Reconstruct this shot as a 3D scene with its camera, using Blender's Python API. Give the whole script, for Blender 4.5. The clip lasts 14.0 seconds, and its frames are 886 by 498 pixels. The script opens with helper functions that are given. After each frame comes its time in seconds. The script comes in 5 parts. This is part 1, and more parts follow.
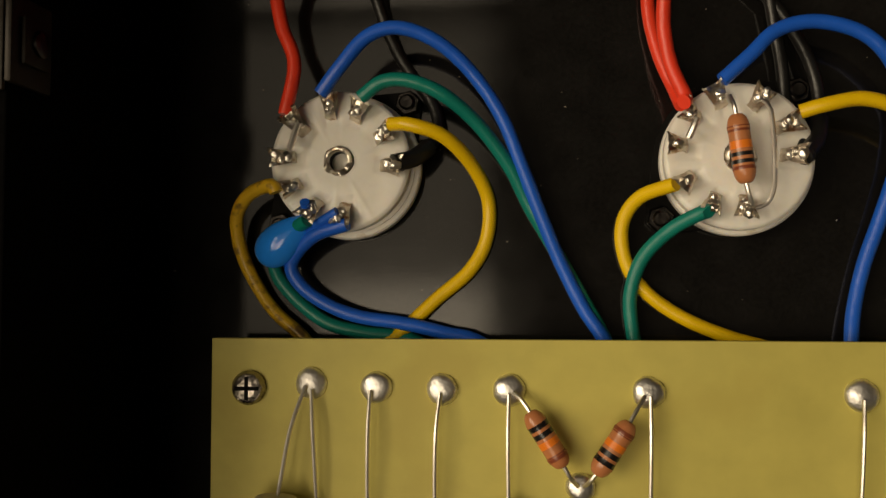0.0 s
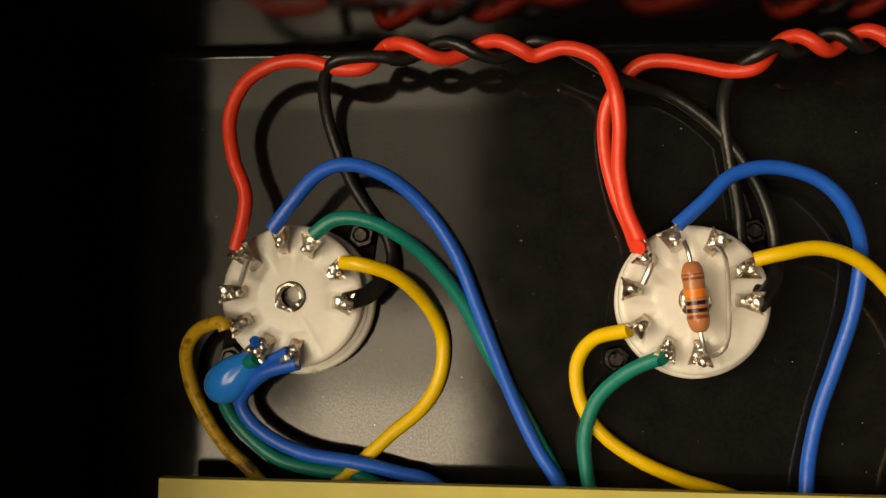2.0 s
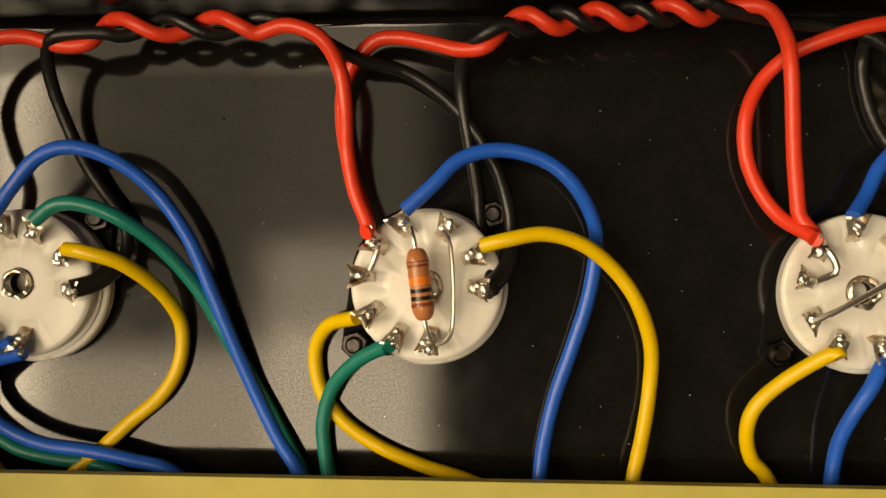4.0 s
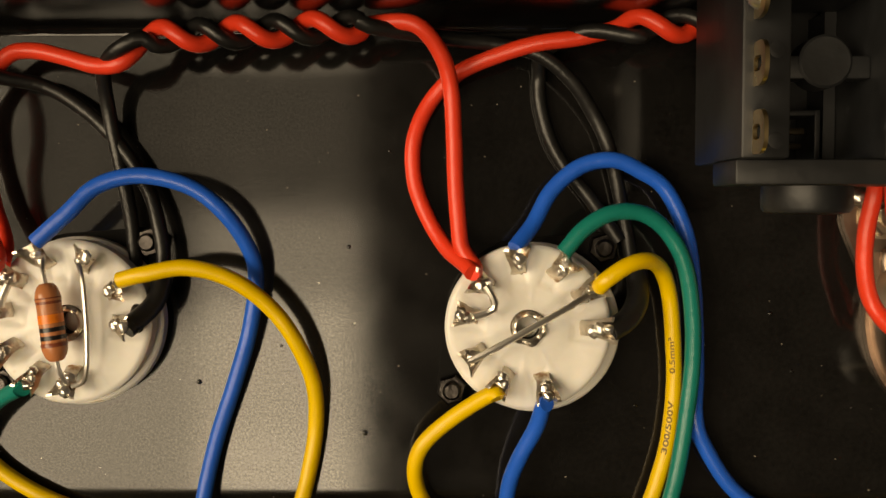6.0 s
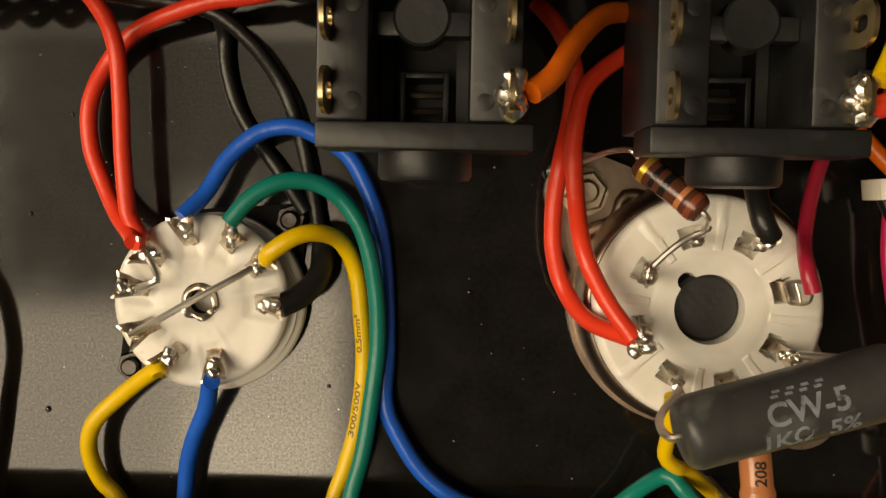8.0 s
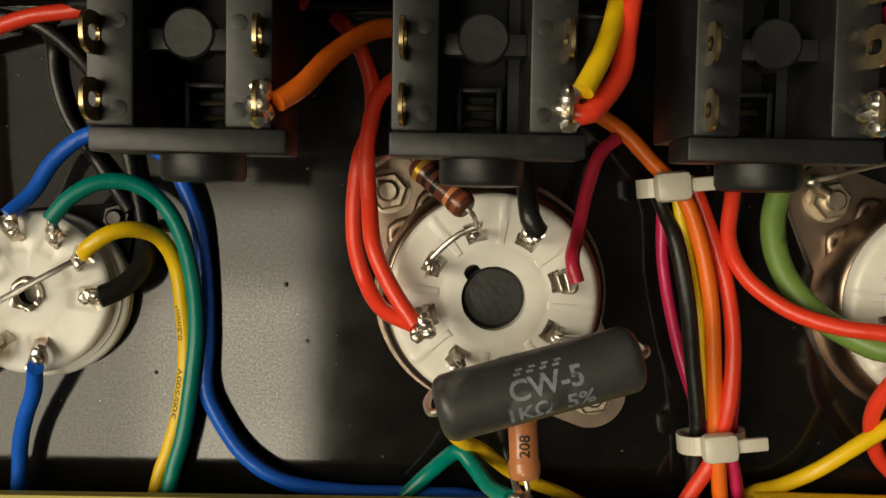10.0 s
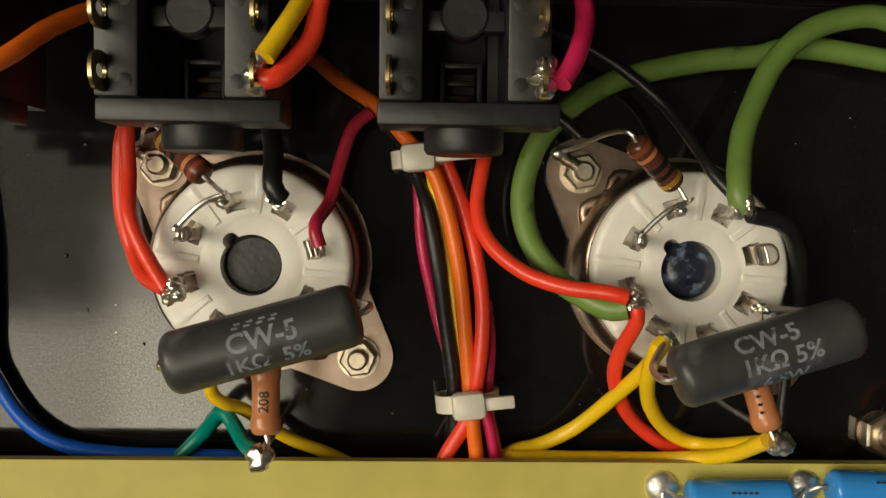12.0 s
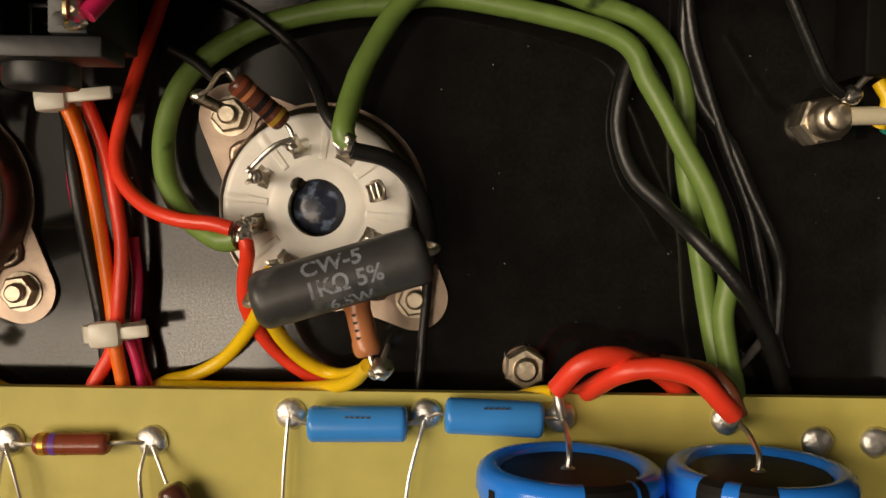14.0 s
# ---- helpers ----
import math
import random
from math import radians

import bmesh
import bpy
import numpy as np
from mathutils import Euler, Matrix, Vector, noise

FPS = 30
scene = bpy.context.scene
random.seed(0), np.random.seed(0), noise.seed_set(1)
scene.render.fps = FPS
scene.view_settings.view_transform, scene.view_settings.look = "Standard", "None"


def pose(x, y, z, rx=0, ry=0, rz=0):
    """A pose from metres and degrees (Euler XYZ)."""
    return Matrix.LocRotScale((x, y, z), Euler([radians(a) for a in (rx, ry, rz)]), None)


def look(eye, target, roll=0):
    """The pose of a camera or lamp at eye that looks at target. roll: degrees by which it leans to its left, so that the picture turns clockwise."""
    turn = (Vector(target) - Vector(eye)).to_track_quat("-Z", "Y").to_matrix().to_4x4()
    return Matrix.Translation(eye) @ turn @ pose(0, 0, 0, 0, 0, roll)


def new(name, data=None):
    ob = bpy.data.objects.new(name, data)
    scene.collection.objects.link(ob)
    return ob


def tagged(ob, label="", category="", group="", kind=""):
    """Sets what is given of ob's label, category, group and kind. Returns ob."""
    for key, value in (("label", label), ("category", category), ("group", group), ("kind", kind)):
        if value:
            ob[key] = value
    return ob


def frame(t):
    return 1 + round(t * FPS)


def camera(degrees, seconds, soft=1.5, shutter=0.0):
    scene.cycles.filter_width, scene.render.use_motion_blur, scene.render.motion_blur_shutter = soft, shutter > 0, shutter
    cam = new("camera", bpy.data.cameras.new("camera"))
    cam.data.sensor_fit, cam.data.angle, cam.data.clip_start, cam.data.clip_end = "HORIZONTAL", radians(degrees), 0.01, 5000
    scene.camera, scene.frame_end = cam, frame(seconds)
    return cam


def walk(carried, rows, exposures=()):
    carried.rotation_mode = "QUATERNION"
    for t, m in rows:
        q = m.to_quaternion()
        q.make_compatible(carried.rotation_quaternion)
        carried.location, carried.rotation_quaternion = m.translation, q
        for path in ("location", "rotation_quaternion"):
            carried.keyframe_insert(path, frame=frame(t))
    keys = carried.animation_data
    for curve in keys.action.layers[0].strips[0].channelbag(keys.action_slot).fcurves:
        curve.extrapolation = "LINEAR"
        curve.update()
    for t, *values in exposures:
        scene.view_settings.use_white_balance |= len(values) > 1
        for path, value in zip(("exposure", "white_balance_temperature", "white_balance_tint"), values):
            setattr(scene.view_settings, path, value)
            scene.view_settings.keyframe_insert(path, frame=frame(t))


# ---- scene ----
# ---- camera ----
cam = camera(50.0, 14.0, soft=1.5)
PATH = [
    (0.0, 0.03173, -0.01979, 0.14480, 2.707, 6.527, 0.059),
    (0.5, 0.03073, -0.01179, 0.13903, 4.656, 6.348, 1.707),
    (1.0, 0.02860, -0.00661, 0.14157, 4.404, 6.500, 1.590),
    (1.5, 0.03129, -0.00387, 0.14313, 3.985, 6.827, 1.106),
    (2.0, 0.03644, -0.00129, 0.14326, 3.516, 5.706, 0.485),
    (2.2, 0.04024, 0.00000, 0.14260, 3.198, 5.561, 0.300),
    (4.3, 0.07417, 0.00929, 0.13536, -1.551, 2.774, 0.099),
    (4.5, 0.07774, 0.01213, 0.13409, -2.117, 1.987, 0.134),
    (5.0, 0.08932, 0.01168, 0.13283, -2.094, 1.621, 0.098),
    (5.5, 0.09938, 0.01419, 0.12980, -2.567, 1.265, 0.145),
    (6.0, 0.10820, 0.01469, 0.12622, -2.567, 0.947, 0.051),
    (6.5, 0.11641, 0.01475, 0.12685, -2.815, 1.071, 0.092),
    (7.0, 0.12584, 0.01120, 0.12596, -2.507, 1.506, 0.870),
    (7.5, 0.13435, 0.01167, 0.12282, -2.674, 1.267, 1.156),
    (8.0, 0.14846, 0.01288, 0.11957, -3.314, 1.239, 1.088),
    (8.5, 0.15762, 0.01327, 0.11840, -3.389, 0.886, 1.334),
    (8.7, 0.16070, 0.01350, 0.11876, -3.545, 0.762, 1.316),
    (10.8, 0.17743, 0.01133, 0.13422, -2.954, -0.778, 0.909),
    (11.0, 0.18092, 0.01083, 0.13434, -3.071, -0.833, 0.978),
    (11.5, 0.19194, 0.00967, 0.13458, -2.845, -1.050, 0.767),
    (12.0, 0.19980, 0.00786, 0.13621, -2.453, -1.356, 0.685),
    (12.5, 0.21048, 0.00775, 0.13892, -2.346, -1.391, 0.581),
    (13.0, 0.22463, 0.00304, 0.14047, -2.367, -1.337, 0.716),
    (13.5, 0.23854, 0.00209, 0.14289, -2.499, -0.914, 0.920),
    (14.0, 0.25393, 0.00051, 0.14380, -2.679, -0.135, 0.822),
]
walk(cam, [(t, pose(x, y, z, rx, ry, rz)) for t, x, y, z, rx, ry, rz in PATH],
     [(0.0, -0.63, 6700, 10), (0.5, -0.18, 6550, 9), (1.0, -0.15, 6700, 9), (1.5, -0.14, 6850, 10), (2.2, 0.0, 7050, 10), (4.3, -0.02, 7300, 10),
      (7.5, -0.06, 7000, 10), (8.7, -0.05, 6600, 8), (11.0, -0.22, 6000, 3), (12.0, -0.12, 6000, 5), (13.0, -0.14, 6150, 7), (13.5, -0.14, 6300, 11), (14.0, -0.03, 6400, 15)])

# ---- world and light: a dim warm room, a broad ceiling light to the left ----
world = bpy.data.worlds.new("room_light")
scene.world = world
world.use_nodes = True
world.node_tree.nodes["Background"].inputs[0].default_value = (0.30, 0.24, 0.17, 1)
world.node_tree.nodes["Background"].inputs[1].default_value = 0.16


def area_lamp(name, x0, x1, y0, y1, z, watts, colour):
    """A rectangular ceiling light that shines down."""
    data = bpy.data.lights.new(name, "AREA")
    data.shape, data.size, data.size_y = "RECTANGLE", x1 - x0, y1 - y0
    data.energy, data.color = watts, colour
    ob = new(name, data)
    ob.matrix_world = pose((x0 + x1) / 2, (y0 + y1) / 2, z)
    return ob


LAMP = (1.0, 0.84, 0.61)
PANEL = 29.0
for x0, x1, y0, y1, share in ((-0.48, -0.11, -1.0, -0.5, 1.0), (-0.48, -0.11, -0.5, -0.2, 0.85), (-0.48, -0.11, -0.2, 0.0, 0.44),
                              (-0.48, -0.11, 0.0, 0.6, 0.09), (-1.2, -0.48, -1.0, -0.25, 0.55), (-1.2, -0.48, -0.25, 0.6, 0.07)):
    area_lamp("ceiling_light", x0, x1, y0, y1, 2.0, PANEL * share * (x1 - x0) * (y1 - y0), LAMP)
key = area_lamp("room_lamp", -0.6, 0.6, -0.8, 0.8, 2.0, 61.0, LAMP)
key.matrix_world = look((-1.85, 0.1, 2.0), (0.12, 0, 0))

# ---- materials ----


def material(name, base, rough=0.5, metal=0.0, vary=0.15, scale=400.0, bump=0.0, bump_scale=900.0,
             coat=0.0, wear=None, wear_scale=150.0, wear_at=0.62, transmission=0.0, by_object=0.0, gloss=0.5, grain=0.0, glow=0.0):
    """A surface with a fine grain, a broader drift of tone, relief, and stains or wear of a second colour."""
    m = bpy.data.materials.new(name)
    m.use_nodes = True
    nodes, links = m.node_tree.nodes, m.node_tree.links
    p = nodes["Principled BSDF"]
    co = nodes.new("ShaderNodeTexCoord")
    fine, broad = nodes.new("ShaderNodeTexNoise"), nodes.new("ShaderNodeTexNoise")
    fine.inputs["Scale"].default_value, fine.inputs["Detail"].default_value = scale, 6
    broad.inputs["Scale"].default_value, broad.inputs["Detail"].default_value = scale * 0.13, 4
    for n in (fine, broad):
        links.new(co.outputs["Object"], n.inputs["Vector"])
    add = nodes.new("ShaderNodeMath")
    add.operation = "ADD"
    links.new(fine.outputs[0], add.inputs[0])
    links.new(broad.outputs[0], add.inputs[1])
    span = nodes.new("ShaderNodeMapRange")
    span.inputs[1].default_value, span.inputs[2].default_value = 0.65, 1.35
    span.inputs[3].default_value, span.inputs[4].default_value = 1 - vary, 1 + vary
    links.new(add.outputs[0], span.inputs[0])
    tone = nodes.new("ShaderNodeVectorMath")
    tone.operation = "SCALE"
    tone.inputs[0].default_value = base
    links.new(span.outputs[0], tone.inputs["Scale"])
    colour = tone.outputs[0]
    if by_object:
        info, each = nodes.new("ShaderNodeObjectInfo"), nodes.new("ShaderNodeMapRange")
        each.inputs[3].default_value, each.inputs[4].default_value = 1 - by_object, 1 + by_object
        again = nodes.new("ShaderNodeVectorMath")
        again.operation = "SCALE"
        links.new(info.outputs["Random"], each.inputs[0])
        links.new(colour, again.inputs[0])
        links.new(each.outputs[0], again.inputs["Scale"])
        colour = again.outputs[0]
    if wear:
        spots = nodes.new("ShaderNodeTexNoise")
        spots.inputs["Scale"].default_value, spots.inputs["Detail"].default_value = wear_scale, 8
        links.new(co.outputs["Object"], spots.inputs["Vector"])
        edge = nodes.new("ShaderNodeMapRange")
        edge.inputs[1].default_value, edge.inputs[2].default_value = wear_at, wear_at + 0.1
        links.new(spots.outputs[0], edge.inputs[0])
        mix = nodes.new("ShaderNodeMix")
        mix.data_type = "RGBA"
        mix.inputs["B"].default_value = (*wear, 1)
        for socket in mix.inputs:
            if socket.identifier == "A_Color":
                links.new(colour, socket)
            if socket.identifier == "B_Color":
                socket.default_value = (*wear, 1)
            if socket.identifier == "Factor_Float":
                links.new(edge.outputs[0], socket)
        colour = [o for o in mix.outputs if o.identifier == "Result_Color"][0]
    links.new(colour, p.inputs["Base Color"])
    p.inputs["Metallic"].default_value = metal
    p.inputs["Specular IOR Level"].default_value = gloss
    if grain:
        flake, sheen = nodes.new("ShaderNodeTexNoise"), nodes.new("ShaderNodeMapRange")
        flake.inputs["Scale"].default_value, flake.inputs["Detail"].default_value = 3300.0, 2
        links.new(co.outputs["Object"], flake.inputs["Vector"])
        sheen.inputs[1].default_value, sheen.inputs[2].default_value = 0.32, 0.68
        sheen.inputs[3].default_value, sheen.inputs[4].default_value = gloss * (1 - grain), gloss * (1 + grain)
        links.new(flake.outputs[0], sheen.inputs[0])
        links.new(sheen.outputs[0], p.inputs["Specular IOR Level"])
    if glow:
        p.inputs["Subsurface Weight"].default_value = glow
        p.inputs["Subsurface Radius"].default_value = (0.0016, 0.0013, 0.0009)
        p.inputs["Subsurface Scale"].default_value = 1.0
    p.inputs["Coat Weight"].default_value = coat
    p.inputs["Coat Roughness"].default_value = 0.08
    p.inputs["Transmission Weight"].default_value = transmission
    rr = nodes.new("ShaderNodeMapRange")
    rr.inputs[1].default_value, rr.inputs[2].default_value = 0.3, 0.7
    rr.inputs[3].default_value, rr.inputs[4].default_value = rough * 0.8, min(1, rough * 1.2)
    links.new(broad.outputs[0], rr.inputs[0])
    links.new(rr.outputs[0], p.inputs["Roughness"])
    if bump:
        relief, b = nodes.new("ShaderNodeTexNoise"), nodes.new("ShaderNodeBump")
        relief.inputs["Scale"].default_value, relief.inputs["Detail"].default_value = bump_scale, 3
        links.new(co.outputs["Object"], relief.inputs["Vector"])
        links.new(relief.outputs[0], b.inputs["Height"])
        b.inputs["Strength"].default_value, b.inputs["Distance"].default_value = bump, 0.0003
        links.new(b.outputs[0], p.inputs["Normal"])
    return m


CHASSIS = material("black_powder_coat", (0.0075, 0.007, 0.0066), 0.088, vary=0.4, scale=1500, bump=0.012, bump_scale=6000, gloss=0.58, grain=0.24,
                   wear=(0.16, 0.14, 0.12), wear_scale=700, wear_at=0.80)
# Chassis black darkened again: the shade on the west side is in the colour.
SIDESHADE = material("shaded_black_paint", (0.0025, 0.0023, 0.0022), 0.8, vary=0.4, scale=900, bump=0.05, bump_scale=2600, gloss=0.015)
PANELPAINT = material("black_panel_paint", (0.006, 0.0056, 0.0052), 0.16, vary=0.4, scale=1200, bump=0.03, bump_scale=4200, gloss=0.16)
BENCH = material("bench_mat", (0.0035, 0.003, 0.0028), 0.8, vary=0.3, scale=60, bump=0.2, gloss=0.0)
CERAMIC = material("steatite_ceramic", (0.87, 0.84, 0.775), 0.34, vary=0.10, scale=260, bump=0.06, bump_scale=700, glow=0.25,
                   wear=(0.66, 0.58, 0.45), wear_scale=260, wear_at=0.68)
TIN = material("tinned_metal", (0.70, 0.64, 0.55), 0.33, 1.0, vary=0.35, scale=700, bump=0.4, bump_scale=600,
               wear=(0.34, 0.22, 0.13), wear_scale=500, wear_at=0.56)
SOLDER = material("solder", (0.82, 0.78, 0.71), 0.32, 1.0, vary=0.25, scale=500, bump=0.5, bump_scale=520,
                  wear=(0.36, 0.27, 0.20), wear_scale=420, wear_at=0.66)
EYELET = material("dull_solder", (0.80, 0.78, 0.74), 0.42, 1.0, vary=0.3, scale=700, bump=0.9, bump_scale=520)
BRIGHT = material("bare_copper_tinned", (0.78, 0.74, 0.68), 0.38, 1.0, vary=0.1, scale=500)
NICKEL = material("nickel_plate", (0.37, 0.285, 0.225), 0.36, 1.0, vary=0.35, scale=260, bump=0.16, bump_scale=620)
ZINC = material("zinc_hardware", (0.72, 0.63, 0.49), 0.40, 1.0, vary=0.2, scale=500, bump=0.3)
DARKSTEEL = material("black_oxide_steel", (0.055, 0.05, 0.047), 0.3, 1.0, vary=0.3, scale=600, bump=0.3)
SCUFFED = material("scuffed_screw_head", (0.30, 0.27, 0.24), 0.25, 1.0, vary=0.5, scale=700, bump=1.0, bump_scale=650, wear=(0.06, 0.05, 0.045), wear_scale=500, wear_at=0.5)
BLACKPLATE = material("black_bracket", (0.005, 0.0046, 0.0042), 0.6, vary=0.3, scale=500, gloss=0.08)
DULLBRASS = material("tarnished_brass", (0.055, 0.042, 0.024), 0.5, 0.6, vary=0.4, scale=300, bump=0.2)
BRASS = material("gilt_brass", (0.60, 0.46, 0.24), 0.28, 1.0, vary=0.2, scale=600)
PLASTIC = material("black_nylon", (0.010, 0.0105, 0.0115), 0.44, vary=0.5, scale=300, bump=0.2, bump_scale=500,
                   wear=(0.045, 0.045, 0.048), wear_scale=330, wear_at=0.655)
BOARD = material("fibreglass_board", (0.55, 0.48, 0.12), 0.45, gloss=0.22, vary=0.10, scale=220, bump=0.05, bump_scale=1500,
                 wear=(0.51, 0.43, 0.105), wear_scale=45, wear_at=0.58)
PLUG = material("dark_base_plug", (0.030, 0.030, 0.031), 0.45, vary=0.3, scale=300, bump=0.3)
PLUGBLUE = material("blue_black_glass_tip", (0.022, 0.028, 0.05), 0.25, vary=0.9, scale=380, bump=0.5, bump_scale=420,
                    wear=(0.14, 0.19, 0.29), wear_scale=420, wear_at=0.56)
WIRES = {
    "red": material("red_pvc", (0.84, 0.052, 0.02), 0.36, vary=0.10, scale=250, bump=0.25),
    "blue": material("blue_pvc", (0.012, 0.115, 0.64), 0.36, vary=0.10, scale=250, bump=0.25),
    "yellow": material("yellow_pvc", (0.84, 0.55, 0.004), 0.36, vary=0.08, scale=250, bump=0.25,
                       wear=(0.45, 0.27, 0.01), wear_scale=300, wear_at=0.74),
    "stained yellow": material("stained_yellow_pvc", (0.70, 0.43, 0.02), 0.42, vary=0.2, scale=300, bump=0.25,
                              wear=(0.20, 0.11, 0.02), wear_scale=420, wear_at=0.55),
    "green": material("green_pvc", (0.003, 0.20, 0.158), 0.36, vary=0.10, scale=250, bump=0.25),
    "olive": material("olive_green_pvc", (0.145, 0.235, 0.048), 0.40, vary=0.22, scale=300, bump=0.10,
                      wear=(0.035, 0.06, 0.015), wear_scale=180, wear_at=0.63),
    "orange": material("orange_pvc", (0.84, 0.16, 0.008), 0.36, vary=0.10, scale=250, bump=0.25),
    "magenta": material("magenta_pvc", (0.60, 0.016, 0.10), 0.36, vary=0.10, scale=250, bump=0.25),
    "crimson": material("crimson_pvc", (0.40, 0.016, 0.045), 0.36, vary=0.12, scale=250, bump=0.2),
    "black": material("black_pvc", (0.010, 0.0098, 0.0095), 0.38, vary=0.30, scale=500, bump=0.25, bump_scale=1100),
    "brown": material("brown_pvc", (0.16, 0.05, 0.022), 0.36, vary=0.15, scale=250, bump=0.08),
    "grey": material("grey_braid", (0.12, 0.115, 0.11), 0.35, vary=0.4, scale=900, bump=0.4),
}
REDBROWN = material("red_brown_resistor_glaze", (0.24, 0.055, 0.028), 0.18, vary=0.15, scale=400, bump=0.05)
TAN = material("tan_resistor_paint", (0.50, 0.19, 0.075), 0.22, vary=0.10, scale=400, bump=0.06)
CARBON = material("brown_resistor_body", (0.095, 0.032, 0.019), 0.22, vary=0.15, scale=400, bump=0.06)
CEMENT = material("grey_black_cement", (0.047, 0.047, 0.048), 0.42, vary=0.22, scale=350, bump=0.12,
                  wear=(0.105, 0.105, 0.105), wear_scale=210, wear_at=0.585)
BAND_ORANGE = material("orange_band", (0.85, 0.22, 0.02), 0.25, vary=0.05)
BAND_BLACK = material("black_band", (0.012, 0.010, 0.010), 0.25, vary=0.1)
BAND_BROWN = material("brown_band", (0.22, 0.055, 0.025), 0.25, vary=0.1)
BAND_GOLD = material("gold_band", (0.75, 0.45, 0.06), 0.3, 0.7, vary=0.1)
BAND_VIOLET = material("violet_band", (0.16, 0.06, 0.34), 0.25, vary=0.1)
INK_PALE = material("pale_print", (0.20, 0.225, 0.26), 0.5, vary=0.45, scale=1300, wear=(0.055, 0.055, 0.057), wear_scale=900, wear_at=0.56)
INK_DARK = material("dark_print", (0.03, 0.02, 0.015), 0.5, vary=0.2, scale=900)
INK_FAINT = material("worn_print", (0.22, 0.13, 0.008), 0.6, vary=0.5, scale=1400)
CAPBLUE = material("glossy_blue_film", (0.02, 0.26, 0.97), 0.14, vary=0.05, scale=300, bump=0.03)
CANBLUE = material("glossy_blue_sleeve", (0.022, 0.24, 0.95), 0.18, vary=0.05, scale=300, bump=0.03)
CAPSKY = material("sky_blue_epoxy", (0.05, 0.29, 0.80), 0.24, vary=0.05, scale=300, bump=0.04)
RUBBER = material("dark_bung", (0.011, 0.010, 0.009), 0.55, vary=0.25, scale=400, gloss=0.2)
CREAM = material("cream_paper_wrap", (0.62, 0.56, 0.40), 0.5, vary=0.06)
DUST = material("dust_fleck", (0.24, 0.21, 0.17), 0.8, vary=0.3)
NYLON = material("natural_nylon", (0.80, 0.755, 0.64), 0.32, vary=0.06, scale=300, transmission=0.15)

# ---- mesh helpers; all sizes below are in millimetres ----
MM = 0.001


def finish(name, bm, mat, parent=None, smooth=True, second=None):
    """Link a bmesh in millimetres as one mesh object."""
    for v in bm.verts:
        v.co *= MM
    for f in bm.faces:
        f.smooth = smooth
    me = bpy.data.meshes.new(name)
    bm.to_mesh(me)
    bm.free()
    me.materials.append(mat)
    if second:
        me.materials.append(second)
    if smooth:
        me.set_sharp_from_angle(angle=radians(38))
    ob = new(name, me)
    if parent:
        ob.parent = parent
    return ob


def part(name, bm, mat, parent, label="", smooth=True):
    ob = finish(name, bm, mat, parent, smooth)
    return tagged(ob, label) if label else ob


def thing(name, x, y, z, label, category, group="", rz=0.0):
    ob = new(name)
    ob.matrix_basis = pose(x * MM, y * MM, z * MM, 0, 0, rz)
    ob.empty_display_size = 0.005
    return tagged(ob, label, category, group)


def box(bm, a, b, bevel=0.0):
    """A box from corner a to corner b, its edges rounded."""
    made = bmesh.ops.create_cube(bm, size=1.0)["verts"]
    for v in made:
        v.co = [a[i] if v.co[i] < 0 else b[i] for i in range(3)]
    if bevel:
        edges = list({e for v in made for e in v.link_edges})
        bmesh.ops.bevel(bm, geom=edges, offset=bevel, segments=2, affect="EDGES", profile=0.5)
    return bm


def lathe(bm, profile, segments=48, close=False, centre=(0, 0), axis="z"):
    """Turn a profile of (radius, height) round an upright axis, or one along y."""
    rings = []
    for r, h in profile:
        ring = []
        for k in range(segments):
            a = 2 * math.pi * k / segments
            x, y = r * math.cos(a), r * math.sin(a)
            ring.append(bm.verts.new((centre[0] + x, centre[1] + y, h) if axis == "z" else (centre[0] + x, h, centre[1] + y)))
        rings.append(ring)
    pairs = list(zip(rings, rings[1:])) + ([(rings[-1], rings[0])] if close else [])
    for lo, hi in pairs:
        for k in range(segments):
            j = (k + 1) % segments
            bm.faces.new((lo[k], lo[j], hi[j], hi[k]))
    if not close:
        bm.faces.new(rings[0][::-1])
        bm.faces.new(rings[-1])
    bmesh.ops.recalc_face_normals(bm, faces=bm.faces)
    return bm


def smooth_path(points, step=1.0):
    """A rounded line through the points, in even steps."""
    pts = [Vector(p) for p in points]
    out = []
    for i in range(len(pts) - 1):
        p1, p2 = pts[i], pts[i + 1]
        p0 = pts[i - 1] if i else p1 * 2 - p2
        p3 = pts[i + 2] if i + 2 < len(pts) else p2 * 2 - p1
        n = max(2, int((p2 - p1).length / step))
        for k in range(n):
            s = k / n
            out.append(0.5 * (2 * p1 + (p2 - p0) * s + (2 * p0 - 5 * p1 + 4 * p2 - p3) * s * s + (3 * p1 - p0 - 3 * p2 + p3) * s ** 3))
    out.append(pts[-1])
    return out


